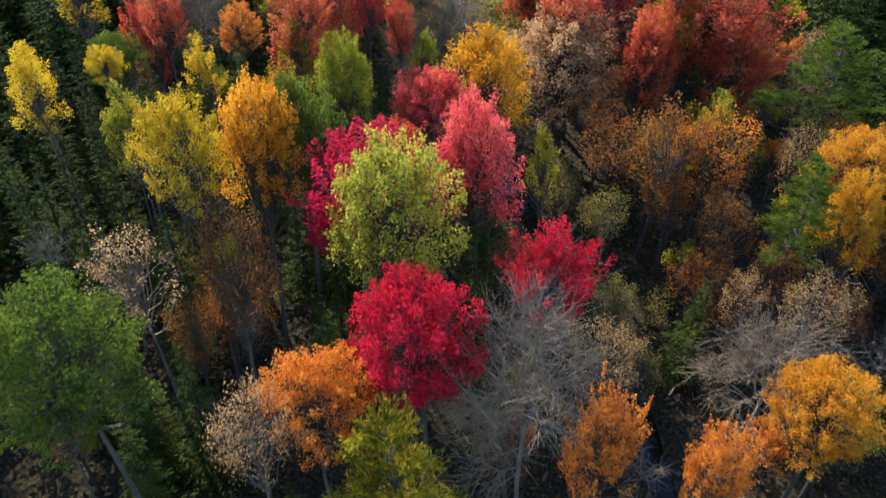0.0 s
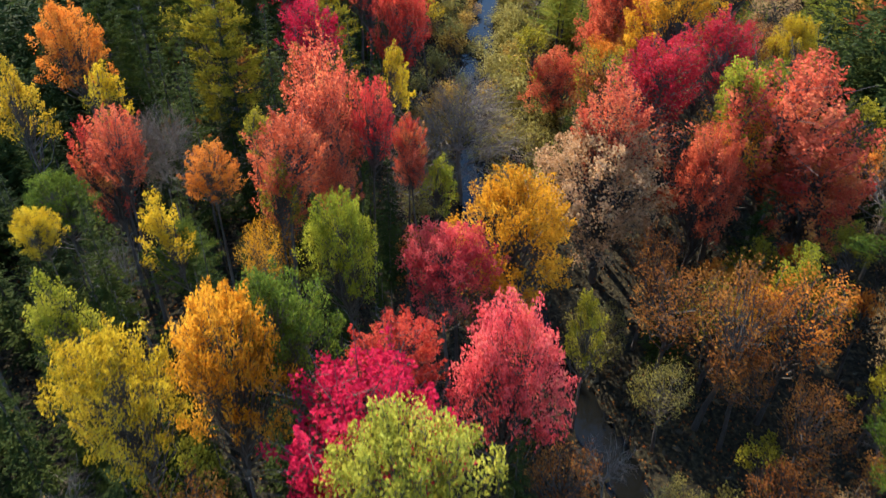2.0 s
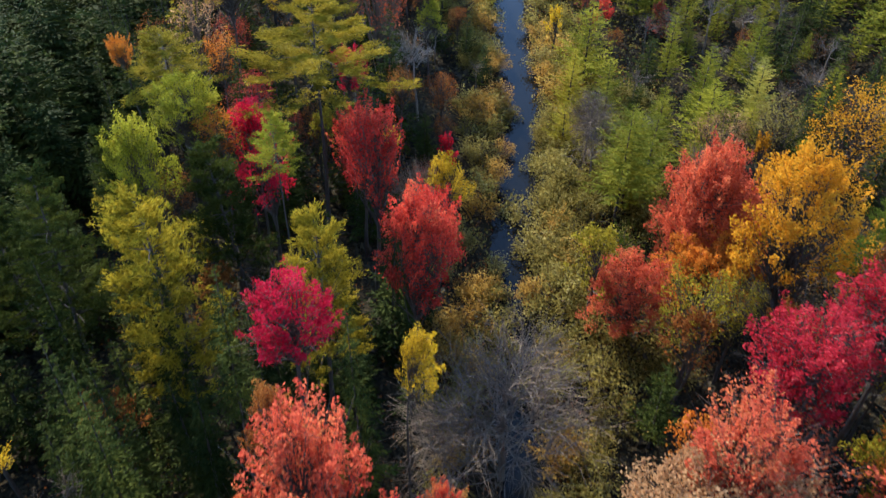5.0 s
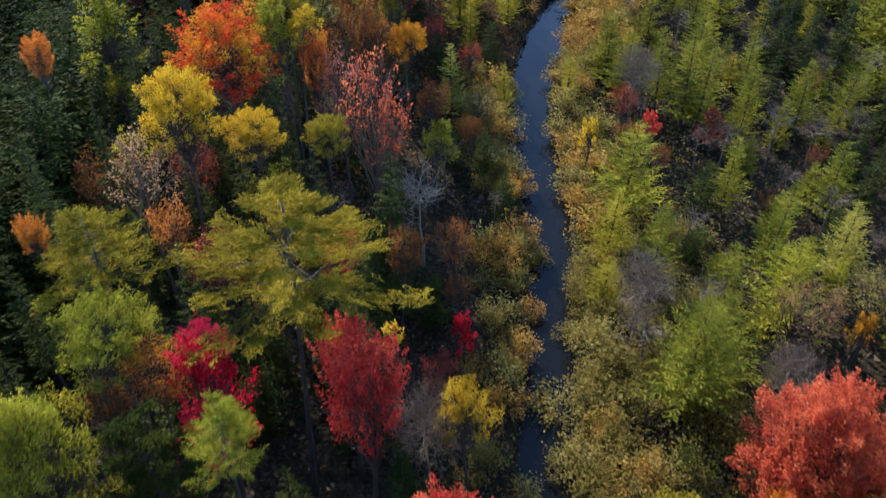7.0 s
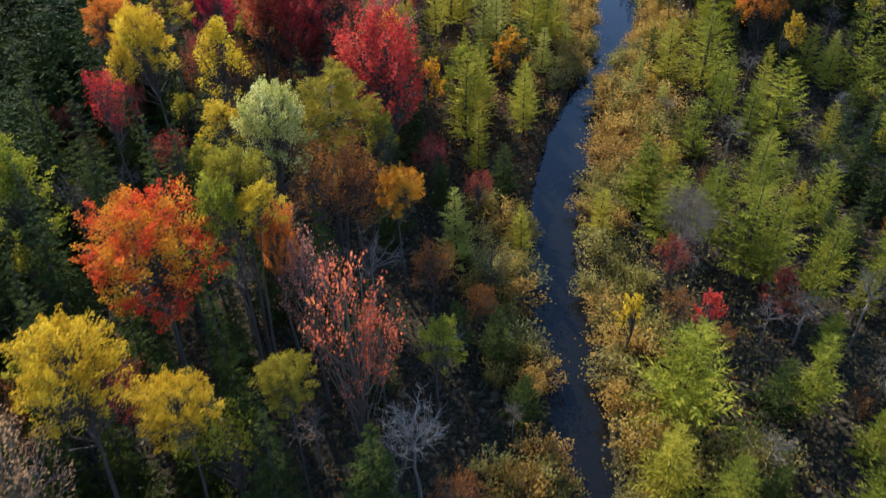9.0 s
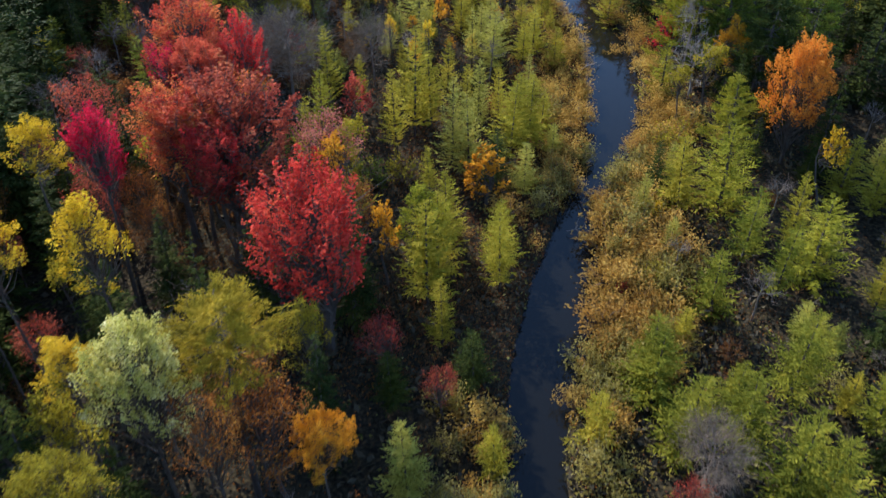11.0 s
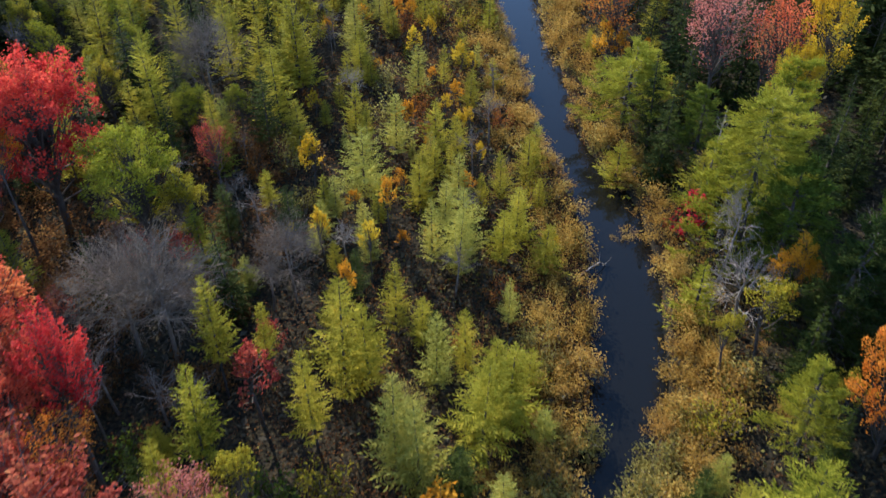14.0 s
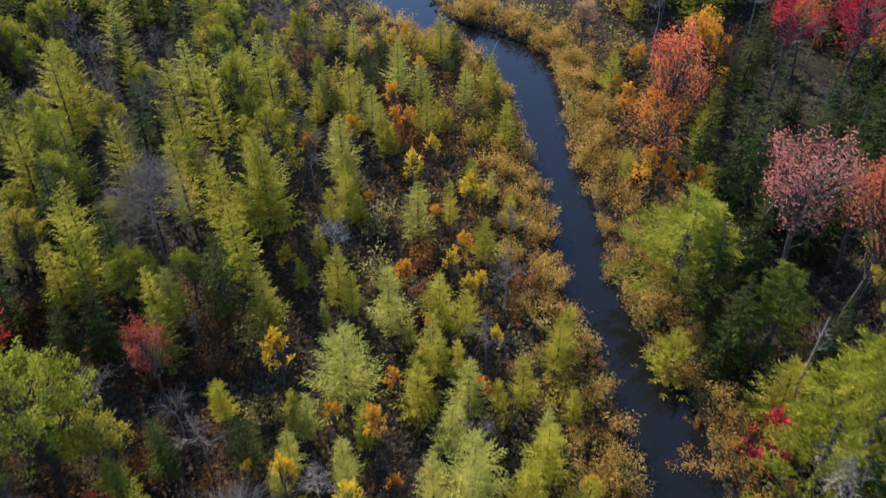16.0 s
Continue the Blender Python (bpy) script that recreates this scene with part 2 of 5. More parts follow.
def smooth_line(points, steps=5):
    """A Catmull-Rom line through the points."""
    p = np.array([points[0], *points, points[-1]], float)
    out = []
    for a, b, c, d in zip(p, p[1:], p[2:], p[3:]):
        for s in np.arange(steps) / steps:
            out.append(0.5 * (2 * b + (c - a) * s + (2 * a - 5 * b + 4 * c - d) * s**2 + (3 * b - a - 3 * c + d) * s**3))
    return np.array([*out, p[-1]])


BROOK = smooth_line(LOWER + UPPER)


def from_bank(x, y):
    """How far places lie outside the water's edge, in metres; negative in the brook."""
    q = np.stack([np.ravel(x), np.ravel(y)], 1).astype(float)
    best = np.full(len(q), 1e9)
    for a, b in zip(BROOK, BROOK[1:]):
        ab = b[:2] - a[:2]
        s = np.clip(((q - a[:2]) @ ab) / (ab @ ab), 0, 1)
        gap = np.hypot(*(q - a[:2] - s[:, None] * ab).T) - (a[2] + s * (b[2] - a[2]))
        best = np.minimum(best, gap)
    return best


def floor_height(x, y):
    d = from_bank(x, y)
    s = np.clip((d + 0.1) / 0.6, 0, 1)
    x, y = np.ravel(x), np.ravel(y)
    bumps = 0.12 * np.sin(x * 0.9 + 1.3 * np.sin(y * 0.31)) * np.sin(y * 0.7 + np.sin(x * 0.4)) + 0.15 * np.sin(x * 0.13) * np.sin(y * 0.11 + 1)
    return -0.7 + s * s * (3 - 2 * s) * (1.05 + bumps)


def mesh_of(name, verts, faces, mat, smooth=False):
    me = bpy.data.meshes.new(name)
    me.from_pydata(np.asarray(verts, float).tolist(), [], [tuple(f) for f in np.asarray(faces).tolist()] if len(faces) else [])
    me.materials.append(mat)
    if smooth:
        me.shade_smooth()
    me.update()
    return me


def build_ground():
    far = np.array([70, 90, 120, 170, 260, 450, 900, 1800, 3000.0])
    xs = np.concatenate([-far[::-1], np.arange(-60, -8, 1.0), np.arange(-8, 22, 0.4), np.arange(22, 60.1, 1.0), far])
    ys = np.concatenate([-far[::-1], np.arange(-60, 40, 1.5), np.arange(40, 200, 0.6), np.arange(200, 240, 2.0), 200 + far])
    gx, gy = np.meshgrid(xs, ys)
    z = floor_height(gx, gy)
    n, m = len(ys), len(xs)
    i = (np.arange(n - 1)[:, None] * m + np.arange(m - 1)).ravel()
    me = mesh_of("ground", np.stack([gx.ravel(), gy.ravel(), z], 1), np.stack([i, i + 1, i + 1 + m, i + m], 1), GROUND, True)
    tagged(new("ground", me), "dark forest floor of leaf litter, moss and peat", "ground", kind="structure")


def build_water():
    t = np.gradient(BROOK[:, :2], axis=0)
    t /= np.linalg.norm(t, axis=1)[:, None]
    side = np.stack([-t[:, 1], t[:, 0]], 1) * (BROOK[:, 2:] + 0.5)
    n = len(BROOK)
    verts = np.zeros((2 * n, 3))
    verts[:n, :2], verts[n:, :2] = BROOK[:, :2] + side, BROOK[:, :2] - side
    i = np.arange(n - 1)
    me = mesh_of("brook", verts, np.stack([i, i + n, i + n + 1, i + 1], 1), WATER, True)
    tagged(new("water", me), "dark still brook water reflecting blue sky", "stream", kind="structure")


build_ground()
build_water()


# ---------------------------------------------------------------- how trees are made
def unit(v):
    return v / (np.linalg.norm(v, axis=-1, keepdims=True) + 1e-9)


def blades(at, along, size, width, g, lift=0.0):
    """One kite-shaped leaf or spray at each place, pointing along, folded a little across its middle."""
    n = len(at)
    size = np.broadcast_to(np.asarray(size, float).reshape(-1, 1), (n, 1))
    along = unit(along)
    side = unit(np.cross(along, g.normal(size=(n, 3)) + (0, 0, lift)))
    up = np.cross(side, along)
    bend = size * g.uniform(-0.25, 0.25, (n, 1))
    v = np.stack([at - along * size * 0.5, at + side * size * width - up * bend, at + along * size * 0.5, at - side * size * width - up * bend], 1)
    return v.reshape(-1, 3), np.arange(4 * n).reshape(-1, 4)


def tubes(lines, sides=4):
    """Tapered limbs. Each line is (points, first radius, last radius)."""
    verts, faces, base = [], [], 0
    ring = np.arange(sides) * 2 * np.pi / sides
    for pts, r0, r1 in lines:
        pts = np.asarray(pts, float)
        k = len(pts)
        t = unit(np.gradient(pts, axis=0))
        a = unit(np.cross(t, np.where(np.abs(t[:, 2:]) > 0.9, (1.0, 0, 0), (0, 0, 1.0))))
        b = np.cross(t, a)
        r = np.linspace(r0, r1, k)[:, None, None]
        v = pts[:, None] + r * (np.cos(ring)[None, :, None] * a[:, None] + np.sin(ring)[None, :, None] * b[:, None])
        verts.append(v.reshape(-1, 3))
        for i in range(k - 1):
            for j in range(sides):
                q = base + i * sides
                faces.append((q + j, q + (j + 1) % sides, q + sides + (j + 1) % sides, q + sides + j))
        base += k * sides
    return np.concatenate(verts), np.array(faces)


def arc(a, b, g, bow=0.15, sag=0.0, n=4):
    """A crooked limb from a to b."""
    a, b = np.asarray(a, float), np.asarray(b, float)
    s = np.linspace(0, 1, n)[:, None]
    off = g.normal(size=3) * np.linalg.norm(b - a) * bow
    line = a + (b - a) * s + off * (s * (1 - s) * 2)
    line[:, 2] += sag * np.linalg.norm(b - a) * (s * (1 - s) * 4)[:, 0]
    line[1:-1] += g.normal(size=(n - 2, 3)) * np.linalg.norm(b - a) * 0.03
    return line


def crown_points(g, n, height, radius, low, shape):
    """Places of the leafy tufts in a crown, and the ways that they grow."""
    d = unit(g.normal(size=(n, 3)) + (0, 0, 0.35))
    d[:, 2] = np.where(d[:, 2] < -0.45, -d[:, 2], d[:, 2])
    far = g.uniform(0.35, 1.0, n) ** 0.45
    mid, half = (height + low) / 2, (height - low) / 2
    lobes = 1 + 0.18 * np.sin(3 * np.arctan2(d[:, 1], d[:, 0]) + g.uniform(0, 6)) + 0.12 * np.sin(5 * np.arctan2(d[:, 1], d[:, 0]) + 4 * d[:, 2] + g.uniform(0, 6))
    wide = radius * far * lobes
    if shape == "vase":
        wide = wide * np.clip(0.75 + 0.35 * d[:, 2], 0.35, 1.0)
    if shape == "tall":
        wide = wide * np.clip(1.0 - 0.3 * d[:, 2], 0.5, 1.2)
    p = np.stack([d[:, 0] * wide, d[:, 1] * wide, mid + d[:, 2] * half * far * (0.9 + 0.1 * lobes)], 1)
    rise = {"round": 0.6, "vase": 2.4, "tall": 1.1}[shape]
    way = unit(np.stack([d[:, 0], d[:, 1], d[:, 2] * 0.6 + rise], 1) + g.normal(size=(n, 3)) * 0.2)
    return p, way


def broadleaf(seed, height=13.0, radius=4.6, tufts=80, per=55, leaf=0.27, shape="round", low=0.3, reach=1.5, fat=0.5, twigs=3):
    g = np.random.default_rng(seed)
    p, way = crown_points(g, tufts, height - reach * 0.4, radius - 0.3, height * low, shape)
    fork = height * max(low * 0.9, g.uniform(0.3, 0.4))
    lean = g.normal(size=2) * 0.25
    trunk = np.array([[0, 0, -0.3], [lean[0] * 0.3, lean[1] * 0.3, fork * 0.5], [lean[0], lean[1], fork], [lean[0] * 1.5, lean[1] * 1.5, height * 0.6], [lean[0] * 1.2, lean[1] * 1.2, height * 0.86]])
    thick = 0.014 * height + 0.03
    limbs = []
    for a, w in zip(p, way):
        h = np.clip(g.uniform(0.55, 0.85) * a[2], height * low * 0.85, height * 0.75)
        root = np.array([np.interp(h, trunk[:, 2], trunk[:, 0]), np.interp(h, trunk[:, 2], trunk[:, 1]), h])
        limbs.append((arc(root, a, g, 0.12, -0.08, 3), thick * 0.32, 0.018))
        for _ in range(twigs):
            b = a + (w + g.normal(size=3) * 0.35) * reach * g.uniform(0.5, 0.95)
            limbs.append((np.array([a, b]), 0.016, 0.006))
    u = g.uniform(-0.15, 1, (tufts, per, 1))
    loose = fat * (1.05 - 0.75 * np.clip(u, 0, 1)) * g.uniform(0.7, 1.25, (tufts, 1, 1))
    length = reach * g.uniform(0.55, 1.25, (tufts, 1, 1))
    at = (p[:, None] + way[:, None] * u * length + np.clip(g.normal(size=(tufts, per, 3)), -1.5, 1.5) * loose).reshape(-1, 3)
    out = np.repeat(way, per, axis=0) * 0.6 + g.normal(size=at.shape) * 0.7 - (0, 0, 0.15)
    lv, lf = blades(at, out, leaf * g.uniform(0.6, 1.3, len(at)), 0.33, g)
    return (tubes([(trunk, thick, thick * 0.25)], 7), tubes(limbs, 3), (lv, lf))


def bare(seed, height=10.0, radius=3.6, limbs=11, branches=8, fine=7, low=0.2, top=0.62, slim=1.0):
    """A leafless tree: limbs that fork into branches and fans of fine twigs."""
    g = np.random.default_rng(seed)
    trunk = np.array([[0, 0, -0.3], [0.05, 0.1, height * 0.2], [0.15, 0, height * 0.4], [0.1, 0.1, height * top]])
    thick = 0.012 * height + 0.03
    p, way = crown_points(g, limbs, height * 0.9, radius * 0.72, height * low, "round")
    big, thin = [], []
    for a, w in zip(p, way):
        h = np.clip(a[2] - np.hypot(*a[:2]) * g.uniform(0.35, 0.9), height * 0.25, height * top)
        big.append((arc((0.1, 0.05, h), a, g, 0.14, -0.06, 5), thick * 0.3 * slim, 0.018))
        line = big[-1][0]
        for _ in range(branches):
            s = g.uniform(1.2, 4)
            root = line[int(s)] + (line[min(int(s) + 1, 4)] - line[int(s)]) * (s % 1)
            tip = root + unit(w * (1, 1, 0.5) + g.normal(size=3) * 0.5) * g.uniform(0.25, 0.48) * radius
            twig = arc(root, tip, g, 0.18, 0.0, 4)
            big.append((twig, 0.018, 0.008))
            for _ in range(fine):
                k = g.integers(1, 4)
                d = unit(twig[k] - twig[k - 1] + g.normal(size=3) * 0.12 + (0, 0, 0.05))
                d = unit(d + g.normal(size=3) * 0.4)
                thin.append((np.array([twig[k], twig[k] + d * g.uniform(0.14, 0.34) * radius]), 0.011, 0.005))
    return (tubes([(trunk, thick, thick * 0.4)], 7), tubes(big, 3), tubes(thin, 3))


def conifer(seed, height=10.0, radius=1.9, tiers=17, arms=7, sprays=4, leaf=0.55, droop=-0.25, low=0.06, ragged=0.15, width=0.3, power=0.85):
    """A spire of whorled boughs, each a fan of overlapping needle sprays that taper to its tip."""
    g = np.random.default_rng(seed)
    trunk = np.array([[0, 0, -0.3], [0.03, 0, height * 0.5], [0, 0.02, height * 0.99]])
    at, out, size = [], [], []
    for i in range(tiers):
        h = low + (0.985 - low) * (i / (tiers - 1)) ** 0.9
        reach = radius * (1 - h) ** power + 0.14
        n = max(4, round(arms * (1 - 0.4 * h)))
        turn = g.uniform(0, 6.28)
        for j in range(n):
            a = turn + (j + g.uniform(-0.3, 0.3)) * 2 * np.pi / n
            length = reach * g.uniform(1 - 2.2 * ragged, 1 + ragged)
            z = height * h + g.normal() * height / tiers * 0.25
            d = np.array([np.cos(a), np.sin(a), 0])
            s = np.linspace(0.2, 0.92, sprays)
            pts = np.array([0, 0, z]) + d * (s * length)[:, None]
            pts[:, 2] += droop * length * s + 0.22 * length * s**2 * (1 if droop < 0 else 0.3)
            for k in range(sprays):
                for way in (-1, 1) if k < sprays - 1 else (0,):
                    w = unit(d * 0.8 + np.array([-d[1], d[0], 0]) * way * 0.75 + np.array([0, 0, droop * 0.5 + g.normal() * 0.16]))
                    sz = length / sprays * (1.9 - 0.75 * s[k]) * g.uniform(0.8, 1.25) + leaf * 0.25
                    at.append(pts[k] + w * sz * 0.4)
                    out.append(w)
                    size.append(sz)
    lv, lf = blades(np.array(at), np.array(out), np.array(size), width, g, 2.5)
    return (tubes([(trunk, 0.012 * height + 0.02, 0.015)], 4), (lv, lf))


def pine(seed, height=13.0, radius=2.8, tiers=9, arms=7, tufts=10, per=15, leaf=0.27, low=0.36, flat=0.7, taper=0.5, side=0.17):
    """A white pine: long level boughs in loose layers, with upswept plumes of needles at their ends."""
    g = np.random.default_rng(seed)
    trunk = np.array([[0, 0, -0.3], [0.1, 0, height * 0.45], [0.0, 0.1, height * 0.97]])
    limbs, at, out = [], [], []
    for i in range(tiers):
        h = low + (0.97 - low) * i / (tiers - 1)
        reach = radius * (1.03 - (h - low) / (1 - low)) ** taper * g.uniform(0.85, 1.1)
        for j in range(arms if i < tiers - 2 else arms - 2):
            a = j * 2 * np.pi / arms + g.uniform(-0.45, 0.45) + i
            d = np.array([np.cos(a), np.sin(a), 0])
            length = reach * g.uniform(0.6, 1.15)
            root = np.array([0, 0, height * h + g.normal() * 0.15])
            tip = root + d * length + (0, 0, length * g.uniform(0.0, 0.3) * flat)
            line = arc(root, tip, g, 0.06, -0.06, 5)
            limbs.append((line, 0.035, 0.01))
            for _ in range(tufts):
                s = min(g.uniform(0.25, 1.05) ** 0.7, 1.0) * 3.99
                q = line[int(s)] + (line[int(s) + 1] - line[int(s)]) * (s % 1)
                q = q + np.array([-d[1], d[0], 0]) * g.normal() * side * length * (1.15 - s / 5) + (0, 0, 0.06)
                plume = unit(d * 0.8 + g.normal(size=3) * (0.4, 0.4, 0.3 * flat) + (0, 0, 0.5 * flat))
                at.append(q + plume * g.uniform(-0.35, 0.6, (per, 1)) + np.clip(g.normal(size=(per, 3)), -1.6, 1.6) * (0.085, 0.085, 0.05))
                out.append(plume + g.normal(size=(per, 3)) * 0.4 + (0, 0, 0.2 * flat))
    at, out = np.concatenate(at), np.concatenate(out)
    lv, lf = blades(at, out, leaf * g.uniform(0.6, 1.2, len(at)), 0.1, g)
    return (tubes([(trunk, 0.2, 0.03)], 7), tubes(limbs, 4), (lv, lf))


def bush(seed, height=2.2, radius=1.4, stems=16, per=34, leaf=0.17, fat=0.22):
    """A many-stemmed shrub: a low dome with a broken outline."""
    g = np.random.default_rng(seed)
    d = unit(g.normal(size=(stems, 3)) * (1, 1, 0.5) + (0, 0, 0.75))
    tip = d * (radius, radius, height) * g.uniform(0.7, 1.05, (stems, 1))
    tip[:, 2] = np.maximum(tip[:, 2], height * 0.3)
    lines = [(arc((g.normal() * 0.12, g.normal() * 0.12, -0.25), t, g, 0.12, 0.05, 3), 0.03, 0.008) for t in tip]
    u = g.uniform(0.45, 1.08, (stems, per, 1))
    at = (tip[:, None] * u + g.normal(size=(stems, per, 3)) * fat).reshape(-1, 3)
    at[:, 2] = np.maximum(at[:, 2], 0.05)
    out = at * (1, 1, 0.4) + g.normal(size=at.shape) * 0.7
    lv, lf = blades(at, out, leaf * g.uniform(0.6, 1.35, len(at)), 0.36, g)
    return (tubes(lines, 3), (lv, lf))


# Kinds of plants: nominal height and radius, the shapes of their copies, bark of trunk and limbs, and their parts' names.
KIND = {}


def kind(name, make, height, radius, seeds, mats, parts, **how):
    """Builds the meshes of some shapes of one kind, a mesh for each part."""
    shapes = []
    for s in seeds:
        made = make(s, height=height, radius=radius, **how)
        leafy = made[-1][0]
        span = (np.percentile(np.hypot(leafy[:, 0], leafy[:, 1]), 89), np.percentile(leafy[:, 2], 5), np.percentile(leafy[:, 2], 99))
        shapes.append((span, [(p, mesh_of(name + " " + p, v, f, m)) for p, (v, f), m in zip(parts, made, mats)]))
    KIND[name] = (height, radius, shapes)


TREE, BARE, BUSH = ("trunk", "branchwork", "crown"), ("trunk", "branchwork", "twig_spray"), ("stem_clump", "foliage")
L0 = LEAF["green"]
kind("maple", broadleaf, 15.0, 3.2, (1, 2, 3, 41), (BARK, BARK, L0), TREE, tufts=140, per=104, leaf=0.15, reach=1.2, fat=0.36, low=0.34, twigs=2)
kind("dome", broadleaf, 15.0, 3.4, (61, 62, 63, 64, 65), (BARK, BARK, L0), TREE, tufts=150, per=100, leaf=0.15, reach=0.95, fat=0.36, low=0.46, twigs=2)
kind("upright", broadleaf, 15.0, 2.4, (4, 5, 6, 42), (BARK, BARK, L0), TREE, tufts=96, per=88, leaf=0.148, shape="vase", reach=1.9, fat=0.24, low=0.3)
kind("oval", broadleaf, 11.0, 1.9, (7, 8, 9, 43), (BARK, BARK, L0), TREE, tufts=60, per=76, leaf=0.142, shape="tall", reach=0.9, fat=0.3, low=0.3, twigs=2)
kind("sapling", broadleaf, 4.5, 0.9, (10, 11, 12), (BARK, BARK, L0), TREE, tufts=22, per=34, leaf=0.15, shape="tall", reach=0.6, fat=0.18, low=0.3, twigs=2)
kind("thin", broadleaf, 10.0, 2.3, (13, 14, 15, 44), (BARK, BARK, L0), TREE, tufts=60, per=48, leaf=0.115, shape="vase", reach=1.2, fat=0.4, twigs=2, low=0.34)
kind("sparse", broadleaf, 12.0, 2.6, (66, 67, 68), (BARK, TWIG, L0), TREE, tufts=50, per=27, leaf=0.14, shape="round", reach=1.0, fat=0.34, twigs=5, low=0.44)
kind("bare", bare, 10.0, 2.6, (16, 17, 18), (LIMB, LIMB, TWIG), BARE, limbs=11, branches=5, fine=5, low=0.45)
kind("broad_bare", bare, 12.0, 4.4, (48, 49, 50), (LIMB, LIMB, HAZE_TWIG), BARE, limbs=34, branches=8, fine=8, low=0.24, slim=0.6)
kind("snag", bare, 8.0, 1.2, (51, 52), (PALE_TWIG, PALE_TWIG, PALE_TWIG), BARE, limbs=8, branches=3, fine=2, low=0.45, top=0.97, slim=0.7)
kind("small_oval", broadleaf, 9.0, 2.0, (53, 54, 55), (BARK, BARK, L0), TREE, tufts=30, per=40, leaf=0.2, shape="tall", reach=0.8, fat=0.34, low=0.45, twigs=0)
kind("dead", bare, 7.0, 2.0, (19, 20), (PALE_TWIG, PALE_TWIG, PALE_TWIG), BARE, limbs=13, branches=6, fine=5, low=0.35, slim=0.6)
kind("spruce", conifer, 11.0, 1.9, (21, 22, 23, 45), (DARK_BARK, L0), ("trunk", "crown"), tiers=20, arms=8, sprays=6, leaf=0.36, width=0.155)
kind("larch", conifer, 7.0, 1.55, (24, 25, 26, 46), (DARK_BARK, L0), ("trunk", "crown"), tiers=17, arms=11, sprays=6, leaf=0.32, droop=0.42, ragged=0.28, width=0.13, power=0.62, low=0.14)
kind("big_larch", conifer, 9.0, 2.4, (57, 58), (DARK_BARK, L0), ("trunk", "crown"), tiers=22, arms=13, sprays=8, leaf=0.28, droop=0.42, ragged=0.4, width=0.11, power=0.62, low=0.14)
kind("pine", pine, 13.0, 2.8, (27, 28, 47), (DARK_BARK, DARK_BARK, L0), TREE, tufts=14, per=20)
kind("great_pine", pine, 17.0, 5.0, (56,), (DARK_BARK, DARK_BARK, L0), TREE, tiers=7, arms=7, tufts=40, per=26, leaf=0.26, low=0.42, flat=0.3, taper=0.75, side=0.12)
kind("shrub", bush, 2.0, 1.3, (29, 30, 31, 32), (TWIG, L0), BUSH, stems=22, per=52, leaf=0.125, fat=0.18)
kind("thicket", bush, 3.2, 1.8, (33, 34), (TWIG, L0), BUSH, stems=22, per=26, leaf=0.18)

WORD = {
    "maple": ("maple_tree", "maple with a broad rounded crown", "tree"),
    "dome": ("maple_tree", "broadleaf tree with a dense domed crown", "tree"),
    "upright": ("maple_tree", "maple with upswept pointed boughs", "tree"),
    "oval": ("birch_tree", "tree with a dense oval crown", "tree"),
    "sapling": ("sapling", "slender young tree among the shrubs", "tree"),
    "thin": ("thinning_tree", "half-bare tree with thin foliage and grey twigs", "tree"),
    "sparse": ("thinning_tree", "tree with scattered last leaves on grey twigs", "tree"),
    "bare": ("bare_tree", "leafless grey tree with fine spreading twigs", "tree"),
    "broad_bare": ("bare_tree", "leafless grey-brown tree with a wide haze of fine twigs", "tree"),
    "snag": ("snag_tree", "tall pale dead tree with short broken branches", "tree"),
    "small_oval": ("birch_tree", "lower tree with an oval crown under its neighbours", "tree"),
    "dead": ("dead_tree", "dead tree with pale bleached branches", "tree"),
    "spruce": ("spruce_tree", "spruce with a pointed layered crown", "tree"),
    "larch": ("larch_tree", "feathery larch with a narrow crown", "tree"),
    "big_larch": ("larch_tree", "feathery larch with a wide soft crown", "tree"),
    "pine": ("pine_tree", "white pine with layered plumes of needles", "tree"),
    "great_pine": ("pine_tree", "tall white pine with wide level boughs", "tree"),
    "shrub": ("shrub", "low leafy shrub on boggy ground", "shrub"),
    "thicket": ("alder_shrub", "dense alder shrub beside the brook", "shrub"),
}
TINT = {"mustard": "olive-gold", "mossy": "soft yellow-green", "crimson": "crimson red", "magenta": "purple-red", "scarlet": "scarlet", "coral": "coral red", "orange": "orange", "flame": "red and yellow", "gold": "golden orange", "yellow": "bright yellow",
        "olive": "olive green", "lime": "yellow-green", "green": "green", "rust": "rust brown", "tan": "pale brown", "pink": "dull pink", "russet": "dull russet", "rose": "rose red", "larch": "yellow-green", "moss": "dull green", "pale": "straw-green", "pine": "yellowish green",
        "spruce": "dark green", "fir": "mid green", "alder": "olive-brown", "bracken": "yellow-brown", "heath": "red-brown", "birch": "whitish green", "ember": "red and orange", "peach": "faded pinkish brown"}
PLANTED = []
CHANCE = random.Random(11)


